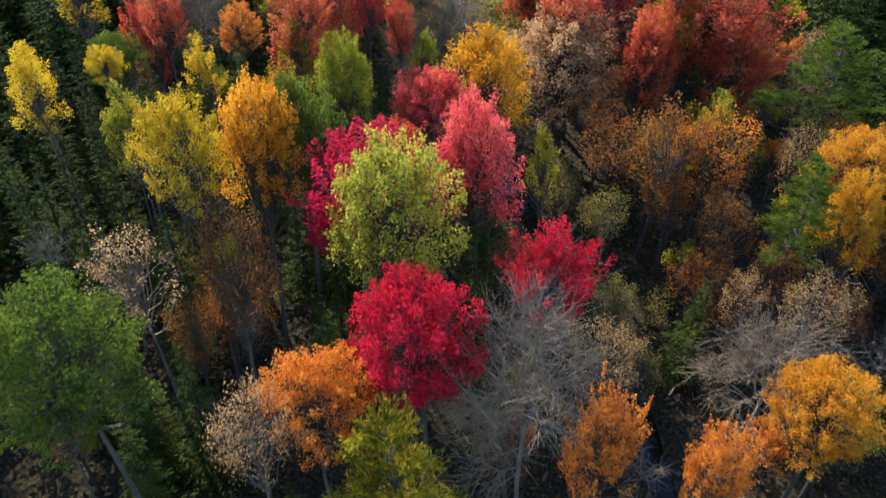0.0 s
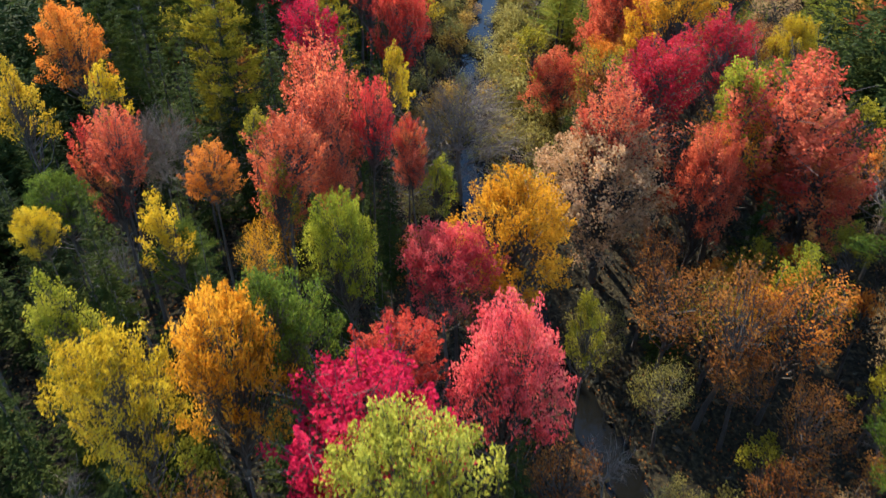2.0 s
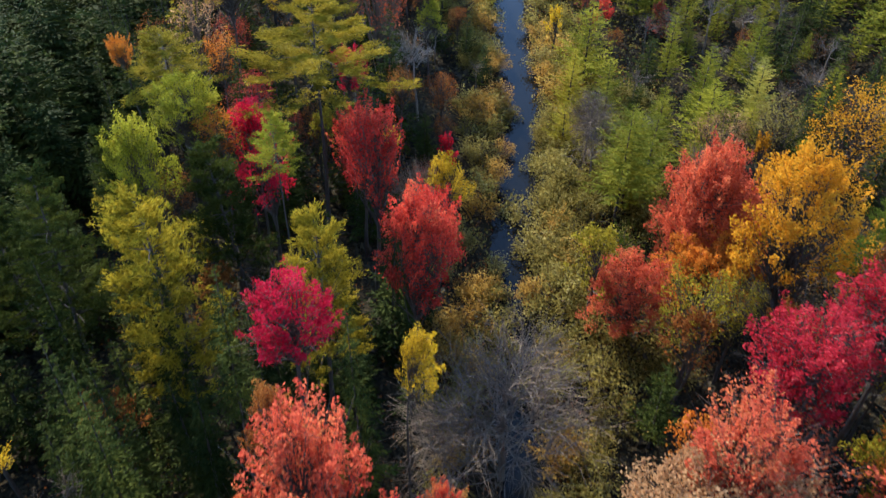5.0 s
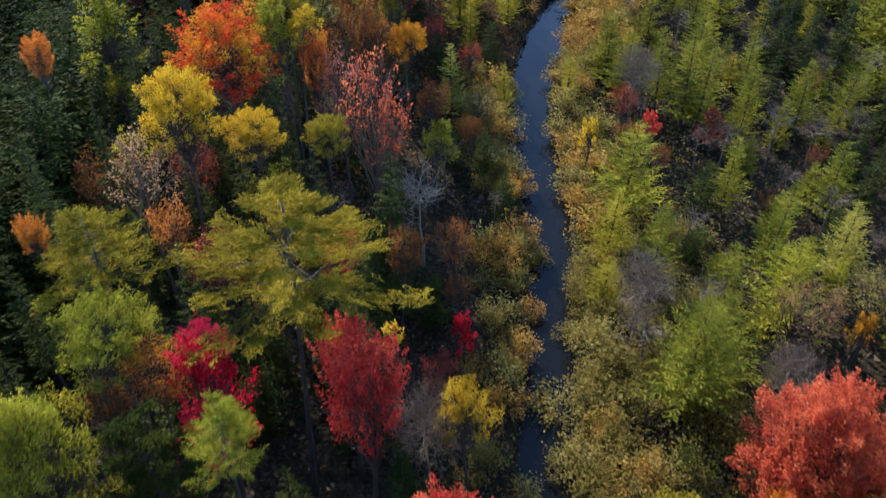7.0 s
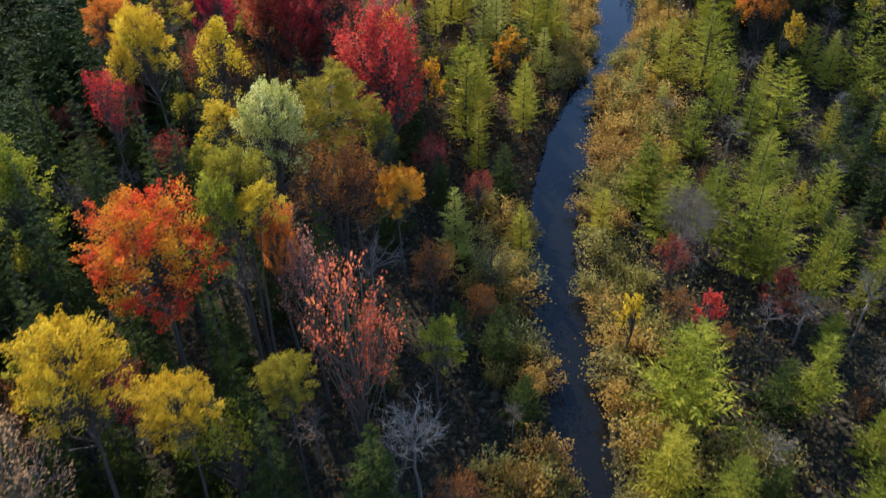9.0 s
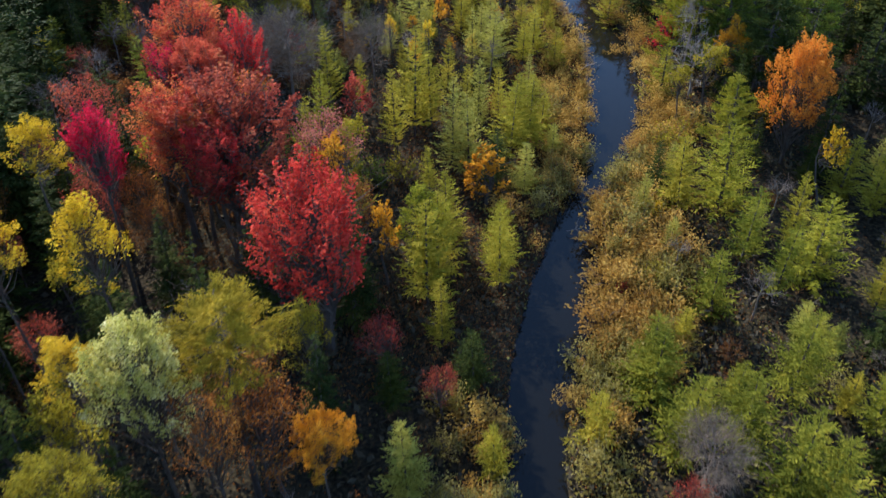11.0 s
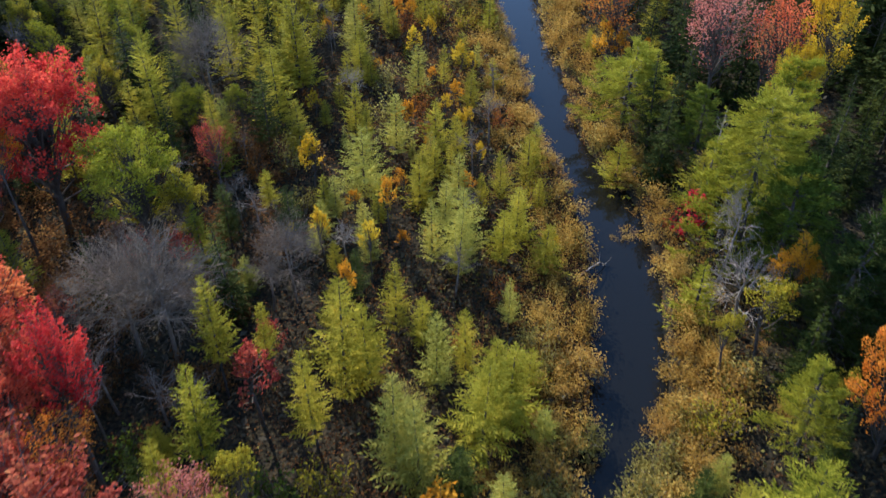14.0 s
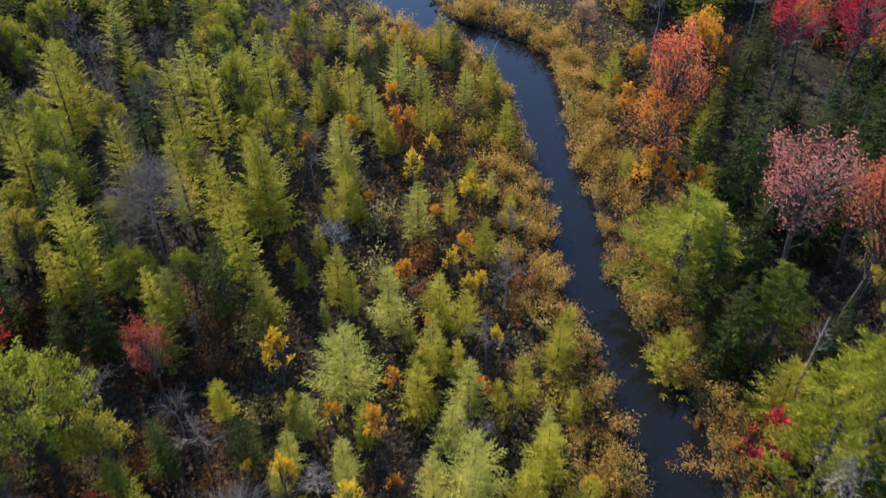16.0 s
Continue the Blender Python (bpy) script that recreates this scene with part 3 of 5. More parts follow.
def plant(what, x, y, height, radius, tint="", turn=None, lean=0.0, deep=None):
    """One tree or shrub of its own at (x, y), rooted in the ground. The trunk makes up the height; the crown keeps its proportions, or has half the height deep."""
    high, wide, shapes = KIND[what]
    span, meshes = shapes[CHANCE.randrange(len(shapes))]
    name, words, category = WORD[what]
    z = float(floor_height(np.array([x]), np.array([y]))[0])
    root = new(name)
    root.matrix_basis = pose(x, y, z, CHANCE.uniform(-3, 3), lean + CHANCE.uniform(-3, 3), CHANCE.uniform(0, 360) if turn is None else turn)
    root.empty_display_size = 0.2
    tagged(root, (TINT[tint] + " " if tint else "") + words, category, group=name.replace("_", " ") + "s of the forest")
    s = radius / wide
    k = min(max(height / high, 0.85 * s), 1.25 * s) if category == "tree" else height / high
    base, trunk_top = height - k * high, height
    if deep:
        s, k = radius / span[0], 2 * deep / (span[2] - span[1])
        base = height - k * span[2]
        trunk_top = base + k * high
    for part_name, me in meshes:
        ob = new(part_name, me)
        ob.parent = root
        if part_name == "trunk":
            ob.scale = (s, s, trunk_top / high)
        else:
            ob.location, ob.scale = (0, 0, base), (s, s, k)
        if part_name in ("branchwork", "twig_spray", "stem_clump"):
            tagged(ob, kind="stuff")
        if tint and part_name in ("crown", "foliage"):
            ob.material_slots[0].link = "OBJECT"
            ob.material_slots[0].material = LEAF[tint]
    PLANTED.append((x, y, radius, height))
    return root



# ---------------------------------------------------------------- trees that stand out: kind, x, y, height, crown radius, tint
# The slope of maples.
plant("pine", -1.2, 3.6, 16.0, 2.71, "pine")
plant("thin", -5.9, 3.6, 16.7, 1.52, "tan")
plant("upright", 9.0, 4.5, 13.5, 1.35, "orange")
plant("upright", 5.2, 5.2, 13.8, 1.52, "orange")
plant("dome", -13.1, 5.4, 15.4, 1.58, "green", deep=1.2)
plant("dome", -4.1, 5.7, 15.9, 1.78, "orange", deep=1.3)
plant("dome", -11.3, 6.0, 18.9, 2.48, "green", deep=1.9)
plant("broad_bare", 3.0, 6.7, 17.2, 3.86)
plant("bare", 8.0, 7.0, 9.3, 1.35)
plant("dome", -0.6, 7.3, 17.6, 2.14, "crimson", deep=2.1)
plant("spruce", -12.4, 7.7, 10.7, 1.69, "fir")
plant("thin", 2.6, 7.9, 9.4, 1.44, "rust")
plant("dome", 15.1, 8.7, 11.6, 1.98, "gold", deep=1.6)
plant("upright", 3.7, 11.0, 15.8, 1.58, "crimson", deep=1.8)
plant("spruce", -10.9, 11.4, 10.8, 1.78, "spruce")
plant("sparse", -11.8, 12.3, 15.2, 1.85, "peach", deep=1.5)
plant("broad_bare", 14.3, 12.6, 10.2, 3.86)
plant("dome", -2.1, 12.6, 18.7, 2.41, "mossy", deep=2.7)
plant("thin", -8.8, 12.8, 15.3, 2.12, "rust")
plant("spruce", -5.5, 15.2, 9.9, 1.78, "spruce")
plant("thin", -12.0, 15.3, 8.4, 1.69, "rust")
plant("upright", -3.9, 15.6, 17.1, 2.55, "crimson", deep=2.5)
plant("dome", -10.4, 15.6, 18.7, 1.77, "mustard", deep=2.0)
plant("thin", -9.8, 16.3, 8.5, 2.12, "rust")
plant("thin", 9.9, 16.5, 4.3, 1.52, "alder")
plant("spruce", 1.4, 16.8, 14.0, 1.69, "spruce")
plant("thin", 19.9, 17.7, 6.5, 1.78, "rust")
plant("dome", -8.4, 18.3, 17.8, 1.74, "gold", deep=2.6)
plant("bare", -19.6, 19.1, 10.4, 1.69)
plant("thin", 13.3, 19.6, 6.5, 2.12, "rust")
plant("thin", 17.1, 20.0, 7.4, 1.69, "rust")
plant("dome", 20.1, 20.1, 11.5, 1.38, "gold", deep=2.1)
plant("thin", 9.4, 20.3, 5.4, 1.61, "alder")
plant("dome", 1.5, 20.3, 16.3, 1.96, "rose", deep=2.9)
plant("pine", 17.2, 20.4, 12.5, 1.59, "green", deep=2.7)
plant("upright", -2.9, 20.7, 14.4, 1.64, "scarlet", deep=1.6)
plant("oval", -14.6, 20.8, 16.0, 1.18, "lime")
plant("spruce", -20.6, 21.0, 12.7, 1.78, "spruce")
plant("spruce", -18.2, 21.0, 12.7, 1.78, "spruce")
plant("dome", -6.9, 21.3, 16.9, 1.84, "green", deep=2.3)
plant("oval", -18.7, 22.3, 17.0, 1.10, "yellow")
plant("thin", 15.1, 22.4, 8.4, 1.86, "rust")
plant("spruce", -10.2, 22.9, 17.3, 1.35, "fir")
plant("spruce", -17.1, 23.3, 12.5, 1.52, "fir")
plant("dome", 20.7, 23.4, 12.0, 1.98, "gold", deep=1.5)
plant("oval", -20.2, 24.0, 16.0, 0.94, "yellow", deep=1.3)
plant("dome", -16.6, 24.7, 15.3, 0.91, "yellow", deep=0.7)
plant("bare", -16.2, 25.2, 9.4, 1.44)
plant("thin", 9.4, 25.5, 6.4, 1.69, "alder")
plant("thin", -8.5, 25.6, 14.8, 1.02, "gold")
plant("thin", 12.8, 25.7, 7.5, 1.54, "rust", deep=1.2)
plant("dome", -5.0, 25.9, 15.9, 1.39, "lime", deep=2.0)
plant("oval", -11.6, 26.5, 15.3, 1.02, "yellow")
plant("spruce", -15.5, 26.8, 15.9, 1.18, "fir")
plant("thin", 11.8, 26.9, 11.2, 2.54, "rust")
plant("oval", 5.6, 26.9, 9.4, 0.93, "olive", deep=1.9)
plant("thin", 15.1, 27.3, 10.5, 2.45, "orange")
plant("pine", -12.5, 27.4, 12.6, 1.46, "green", deep=1.2)
plant("oval", 13.7, 27.8, 9.0, 1.14, "gold", deep=1.0)
plant("dome", -0.7, 27.8, 12.9, 1.91, "rose", deep=1.5)
# Round the bare tree and the brook's bend.
plant("oval", 15.3, 28.8, 10.6, 1.25, "lime", deep=1.7)
plant("dome", 2.0, 29.0, 14.0, 2.66, "gold", deep=2.6)
plant("thin", 9.9, 29.1, 8.7, 2.02, "rust", deep=1.6)
plant("thin", 1.2, 29.7, 7.3, 1.52, "rust")
plant("bare", -15.9, 29.8, 11.5, 2.03)
plant("dome", -17.9, 29.9, 13.5, 1.46, "green", deep=1.1)
plant("pine", 22.1, 30.0, 13.5, 2.44, "green", deep=2.4)
plant("upright", -11.2, 30.0, 15.5, 1.09, "orange", deep=1.1)
plant("oval", -8.1, 30.3, 14.6, 0.90, "olive", deep=1.5)
plant("upright", -8.4, 30.7, 15.9, 1.53, "coral", deep=1.5)
plant("thin", 7.1, 31.1, 4.2, 2.03, "alder")
plant("upright", -5.7, 31.8, 13.2, 0.99, "coral", deep=1.1)
plant("upright", -15.9, 31.9, 15.8, 1.11, "coral", deep=1.7)
plant("bare", -17.9, 31.9, 8.4, 1.69)
plant("spruce", -3.8, 32.1, 10.8, 0.85, "spruce")
plant("spruce", -21.4, 32.1, 12.3, 1.44, "spruce")
plant("thin", 9.5, 32.3, 8.4, 1.69, "rust")
plant("oval", 19.3, 32.7, 8.7, 1.14, "olive", deep=1.1)
plant("broad_bare", -14.0, 32.9, 15.0, 2.12)
plant("upright", -6.8, 33.4, 16.9, 1.25, "coral", deep=2.6)
plant("thin", -9.9, 33.6, 8.3, 1.61, "gold")
plant("oval", -10.4, 33.6, 14.7, 0.79, "olive", deep=1.0)
plant("upright", -4.8, 33.7, 16.5, 0.88, "scarlet", deep=1.8)
plant("oval", 15.7, 33.9, 6.6, 2.03, "olive")
plant("oval", -1.2, 34.5, 11.1, 0.91, "lime", deep=1.4)
plant("upright", -2.3, 35.0, 11.6, 0.74, "coral", deep=0.9)
plant("upright", -18.1, 35.2, 13.2, 1.52, "ember")
plant("upright", -9.6, 35.5, 12.3, 1.69, "coral")
plant("upright", -3.1, 36.0, 12.5, 0.89, "ember", deep=1.2)
plant("upright", -6.3, 36.3, 16.1, 2.28, "coral")
plant("spruce", -5.3, 36.6, 10.2, 1.10, "spruce")
plant("oval", -18.5, 36.8, 14.9, 1.06, "yellow", deep=1.4)
plant("oval", -8.1, 37.0, 15.6, 1.00, "rust", deep=1.4)
plant("dome", 18.5, 37.0, 10.1, 2.88, "ember", deep=2.2)
plant("dome", 12.9, 37.2, 11.4, 1.81, "coral", deep=2.7)
plant("oval", -22.1, 37.5, 14.7, 1.21, "mustard", deep=2.1)
plant("dome", 7.9, 37.7, 10.6, 3.53, "peach", deep=2.7)
plant("spruce", -14.2, 38.0, 16.4, 1.18, "fir")
plant("bare", -16.8, 39.0, 9.4, 1.69)
plant("thin", 14.7, 39.1, 11.5, 2.14, "orange", deep=1.7)
plant("upright", 17.4, 39.1, 14.1, 3.57, "coral", deep=3.6)
plant("upright", 8.5, 39.5, 12.7, 2.28, "coral")
plant("oval", 15.0, 40.0, 14.0, 1.78, "lime")
plant("spruce", -16.3, 40.2, 15.4, 1.35, "fir")
plant("spruce", -5.9, 40.6, 15.7, 1.35, "fir")
plant("sparse", 9.5, 41.2, 10.9, 2.89, "coral", deep=2.3)
plant("dome", -20.9, 42.0, 16.0, 1.69, "orange", deep=1.9)
plant("spruce", -15.5, 42.1, 11.6, 1.61, "spruce")
plant("spruce", -11.0, 42.3, 16.4, 1.10, "fir")
plant("spruce", -12.7, 42.4, 10.5, 1.52, "spruce")
plant("oval", -4.3, 42.7, 12.8, 0.76, "mustard", deep=1.5)
plant("upright", -8.3, 43.0, 15.5, 1.48, "crimson", deep=1.5)
plant("upright", 11.8, 43.7, 12.8, 2.08, "magenta", deep=2.1)
plant("sapling", -4.3, 44.7, 10.6, 0.93, "yellow")
plant("upright", 15.1, 45.3, 13.1, 1.84, "magenta", deep=1.8)
plant("broad_bare", -0.0, 45.3, 9.7, 5.50)
plant("oval", 18.2, 45.4, 10.7, 1.68, "lime", deep=1.8)
plant("spruce", -14.7, 45.8, 13.4, 1.52, "fir")
plant("larch", 7.3, 46.8, 6.3, 1.23, "fir")
plant("pine", -14.3, 47.0, 16.0, 2.71, "pine")
plant("pine", -8.2, 47.5, 14.9, 2.12, "pine")
plant("spruce", -19.7, 47.6, 12.3, 1.44, "fir")
plant("pine", -20.0, 48.8, 14.6, 2.03, "fir")
plant("thicket", 5.0, 49.9, 3.9, 1.78, "alder")
plant("dome", 21.2, 50.0, 10.9, 1.62, "mustard", deep=2.0)
plant("dome", -4.0, 50.5, 13.0, 1.78, "scarlet", deep=2.4)
plant("pine", -23.2, 51.1, 11.4, 2.20, "fir")
plant("dome", 14.3, 52.6, 13.0, 2.86, "gold", deep=2.8)
plant("pine", -10.2, 53.0, 15.6, 1.03, "lime", deep=1.3)
plant("dome", -16.8, 53.6, 15.1, 1.49, "lime", deep=2.2)
plant("pine", -18.3, 53.9, 14.2, 1.86, "fir")
plant("dome", 7.1, 54.2, 5.8, 2.18, "coral", deep=1.6)
plant("thin", 21.2, 54.4, 11.6, 2.03, "tan")
plant("pine", -13.2, 54.4, 13.4, 2.20, "fir")
plant("dome", 11.1, 54.7, 7.0, 2.45, "orange", deep=1.8)
plant("pine", 20.6, 56.1, 8.7, 2.45, "green")
plant("thicket", 3.8, 56.7, 3.6, 2.03, "alder")
plant("thin", -14.5, 56.9, 13.0, 1.21, "orange", deep=1.0)
plant("oval", -12.0, 56.9, 13.4, 1.61, "crimson")
# Pines and the first reach of the brook.
plant("upright", -6.7, 57.1, 13.0, 1.42, "scarlet", deep=2.3)
plant("dome", 11.2, 57.6, 10.6, 2.19, "coral", deep=2.8)
plant("dome", -15.8, 58.0, 14.1, 1.74, "lime", deep=1.3)
plant("dome", 11.9, 58.2, 8.3, 3.03, "coral", deep=2.3)
plant("upright", -12.8, 58.4, 12.7, 0.94, "crimson", deep=0.9)
plant("oval", -2.4, 59.3, 8.9, 1.16, "mustard", deep=1.6)
plant("broad_bare", -4.1, 59.7, 8.4, 2.12)
plant("great_pine", -9.7, 60.2, 17.2, 3.27, "pine", deep=2.3)
plant("upright", -7.6, 60.9, 10.2, 1.18, "scarlet", deep=1.8)
plant("spruce", -14.2, 61.5, 14.0, 1.02, "fir")
plant("spruce", -21.0, 62.8, 13.0, 1.02, "fir")
plant("broad_bare", 12.4, 63.3, 6.4, 2.20)
plant("sapling", -5.9, 63.7, 8.0, 0.59, "yellow")
plant("pine", -18.2, 63.9, 13.7, 2.02, "pine", deep=1.6)
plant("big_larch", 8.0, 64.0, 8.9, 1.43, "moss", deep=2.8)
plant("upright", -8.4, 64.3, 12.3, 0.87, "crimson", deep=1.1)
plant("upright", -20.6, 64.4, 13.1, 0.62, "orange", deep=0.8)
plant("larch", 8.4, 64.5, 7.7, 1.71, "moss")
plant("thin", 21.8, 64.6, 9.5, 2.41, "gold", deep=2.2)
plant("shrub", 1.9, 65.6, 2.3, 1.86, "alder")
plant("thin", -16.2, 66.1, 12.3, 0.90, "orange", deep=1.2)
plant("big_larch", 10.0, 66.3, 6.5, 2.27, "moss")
plant("sapling", 17.1, 66.6, 5.2, 0.76, "gold")
plant("sapling", -2.7, 66.6, 5.2, 0.76, "crimson")
plant("spruce", -20.8, 66.9, 13.7, 1.10, "spruce")
plant("bare", 6.9, 67.6, 5.0, 1.86)
plant("thin", 18.1, 68.0, 6.6, 2.20, "alder")
plant("thin", 14.9, 68.2, 5.7, 2.12, "tan")
plant("sparse", -17.8, 69.9, 13.2, 1.66, "peach", deep=1.9)
plant("thin", -6.0, 70.0, 8.1, 1.18, "rust")
plant("spruce", -22.9, 70.1, 13.9, 1.18, "spruce")
plant("broad_bare", 6.7, 70.2, 6.0, 2.37)
plant("big_larch", 14.8, 70.4, 6.7, 2.37, "lime")
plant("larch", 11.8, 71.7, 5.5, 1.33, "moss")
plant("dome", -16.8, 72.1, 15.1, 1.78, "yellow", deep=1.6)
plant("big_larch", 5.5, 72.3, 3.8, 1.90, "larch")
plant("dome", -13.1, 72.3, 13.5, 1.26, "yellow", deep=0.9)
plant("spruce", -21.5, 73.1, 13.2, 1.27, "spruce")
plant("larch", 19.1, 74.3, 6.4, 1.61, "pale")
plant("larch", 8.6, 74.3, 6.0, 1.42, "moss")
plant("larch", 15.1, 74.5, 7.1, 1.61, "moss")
plant("dome", -9.7, 75.0, 11.3, 1.09, "olive", deep=0.8)
plant("dead", -4.9, 75.7, 8.3, 1.95)
plant("larch", 6.1, 76.2, 5.4, 1.61, "larch")
plant("spruce", -12.4, 76.7, 13.9, 1.35, "fir")
plant("spruce", -20.0, 77.0, 14.0, 1.35, "spruce")
plant("sparse", -7.6, 77.9, 13.2, 1.94, "coral", deep=3.3)
plant("sparse", -6.4, 78.5, 10.1, 0.88, "coral", deep=1.5)
plant("upright", -25.7, 79.2, 13.3, 0.74, "orange", deep=1.0)
plant("spruce", -17.4, 79.3, 12.2, 1.27, "fir")
plant("larch", 20.6, 80.4, 6.3, 1.61, "moss")
plant("maple", -16.1, 80.4, 14.6, 2.60, "flame", deep=2.0)
plant("big_larch", 7.9, 80.9, 7.1, 2.56, "lime")
plant("spruce", -28.6, 81.0, 12.7, 1.78, "spruce")
plant("oval", -4.2, 81.1, 7.0, 1.08, "lime", deep=1.1)
plant("larch", 14.4, 81.2, 5.9, 1.33, "moss")
plant("larch", 12.9, 81.2, 4.0, 1.61, "fir")
plant("sparse", -9.7, 81.5, 11.6, 1.44, "pink", deep=2.4)
plant("oval", -12.3, 82.3, 13.4, 1.02, "yellow", deep=0.9)
plant("oval", -13.0, 82.6, 13.8, 1.35, "lime")
plant("spruce", -22.4, 83.3, 13.6, 1.61, "spruce")
plant("upright", -11.2, 83.6, 11.7, 1.10, "orange")
plant("sapling", 9.7, 84.1, 6.4, 0.76, "scarlet")
plant("dome", -13.1, 84.3, 13.9, 1.43, "olive", deep=1.1)
plant("spruce", -16.2, 84.4, 16.0, 1.52, "fir")
plant("sapling", 5.8, 85.0, 4.7, 0.85, "yellow")
# The second reach.
plant("spruce", -23.4, 86.3, 12.4, 1.44, "fir")
plant("oval", -25.6, 87.4, 12.6, 2.03, "lime")
plant("thin", -4.6, 88.0, 5.3, 1.52, "rust")
plant("spruce", -20.9, 88.1, 12.2, 1.27, "spruce")
plant("spruce", -17.1, 88.2, 13.4, 1.52, "fir")
plant("sapling", 15.1, 88.2, 3.5, 1.18, "russet")
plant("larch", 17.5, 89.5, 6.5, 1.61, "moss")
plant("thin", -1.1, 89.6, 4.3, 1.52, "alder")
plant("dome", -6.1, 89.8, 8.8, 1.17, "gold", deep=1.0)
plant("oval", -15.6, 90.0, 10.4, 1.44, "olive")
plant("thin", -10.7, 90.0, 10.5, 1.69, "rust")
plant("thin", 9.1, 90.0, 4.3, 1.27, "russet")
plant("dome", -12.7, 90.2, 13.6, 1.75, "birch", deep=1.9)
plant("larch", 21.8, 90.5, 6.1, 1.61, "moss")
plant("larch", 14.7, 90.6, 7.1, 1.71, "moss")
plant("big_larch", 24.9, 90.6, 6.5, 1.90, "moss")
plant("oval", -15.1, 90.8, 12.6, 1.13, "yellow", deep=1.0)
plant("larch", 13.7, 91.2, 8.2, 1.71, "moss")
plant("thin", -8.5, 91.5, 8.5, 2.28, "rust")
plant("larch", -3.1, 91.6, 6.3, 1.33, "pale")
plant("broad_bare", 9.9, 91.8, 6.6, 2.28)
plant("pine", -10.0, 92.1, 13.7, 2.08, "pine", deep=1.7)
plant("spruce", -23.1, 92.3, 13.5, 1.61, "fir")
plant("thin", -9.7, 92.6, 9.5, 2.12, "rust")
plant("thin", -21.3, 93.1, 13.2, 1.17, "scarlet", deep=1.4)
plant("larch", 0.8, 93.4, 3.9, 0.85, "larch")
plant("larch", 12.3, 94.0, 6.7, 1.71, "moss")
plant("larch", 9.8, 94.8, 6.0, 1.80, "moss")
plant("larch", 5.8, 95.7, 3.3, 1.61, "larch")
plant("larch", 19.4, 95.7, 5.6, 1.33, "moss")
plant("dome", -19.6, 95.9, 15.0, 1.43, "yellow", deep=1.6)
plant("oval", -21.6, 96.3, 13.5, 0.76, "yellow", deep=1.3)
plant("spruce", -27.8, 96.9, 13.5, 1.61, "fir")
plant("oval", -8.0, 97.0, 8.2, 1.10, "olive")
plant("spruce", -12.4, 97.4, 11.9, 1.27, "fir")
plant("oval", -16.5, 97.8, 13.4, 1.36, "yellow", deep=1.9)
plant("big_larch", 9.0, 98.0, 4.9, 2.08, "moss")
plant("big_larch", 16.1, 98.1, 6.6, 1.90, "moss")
plant("larch", 9.1, 98.9, 5.4, 1.52, "moss")
plant("upright", -7.7, 101.5, 11.7, 2.60, "scarlet", deep=3.0)
plant("larch", -1.6, 101.6, 5.2, 0.95, "larch")
plant("dome", -24.1, 101.9, 12.7, 1.49, "orange", deep=1.1)
plant("larch", 13.5, 104.3, 4.6, 1.71, "moss")
plant("oval", -21.2, 104.5, 12.8, 1.34, "yellow", deep=1.2)
plant("upright", -19.0, 105.0, 12.9, 1.23, "crimson", deep=1.8)
plant("larch", -2.5, 105.1, 7.4, 1.61, "larch")
plant("larch", 17.3, 105.2, 5.8, 1.23, "moss")
plant("sapling", 8.7, 105.7, 1.3, 0.42, "russet")
plant("sapling", -4.7, 106.2, 6.4, 0.93, "gold")
plant("larch", 1.7, 106.2, 6.5, 1.23, "larch")
plant("oval", -2.6, 107.0, 6.8, 1.52, "lime")
plant("big_larch", 20.1, 107.2, 5.8, 2.37, "lime")
plant("larch", -1.9, 107.4, 6.2, 1.80, "larch")
plant("upright", -13.7, 108.2, 10.3, 1.50, "scarlet", deep=1.5)
plant("larch", 16.2, 108.2, 6.1, 1.33, "moss")
plant("larch", 1.8, 108.3, 5.0, 1.33, "larch")
plant("larch", 19.5, 109.6, 5.8, 1.04, "larch")
plant("larch", -1.3, 109.6, 6.3, 1.33, "larch")
plant("upright", -13.6, 109.6, 12.2, 3.16, "russet", deep=3.2)
plant("upright", -16.6, 109.8, 11.6, 2.04, "ember", deep=2.3)
plant("dome", -15.5, 109.9, 11.1, 1.91, "ember", deep=1.4)
plant("sapling", -8.1, 110.5, 8.7, 0.85, "gold")
plant("sapling", -12.1, 111.4, 5.3, 0.93, "russet")
plant("sapling", -8.2, 111.6, 7.9, 1.02, "gold")
plant("thin", -14.3, 111.7, 10.1, 1.66, "scarlet", deep=1.3)
plant("sapling", 11.8, 111.9, 2.1, 0.42, "yellow")
plant("larch", -7.3, 112.1, 7.6, 1.52, "larch")
plant("thin", -8.9, 112.1, 8.6, 2.37, "pink")
plant("sapling", 22.4, 113.0, 6.8, 0.85, "yellow")
plant("larch", 13.4, 113.1, 6.0, 1.61, "larch")
plant("thin", -13.3, 113.3, 10.6, 1.58, "orange", deep=1.3)
plant("thin", -22.3, 113.4, 10.5, 2.12, "russet")
plant("larch", -2.3, 113.4, 5.3, 0.66, "larch")
plant("thin", -18.0, 113.6, 9.4, 1.44, "ember")
plant("big_larch", 16.3, 113.9, 6.2, 2.84, "lime")
plant("sapling", 1.2, 113.9, 4.8, 1.52, "gold")
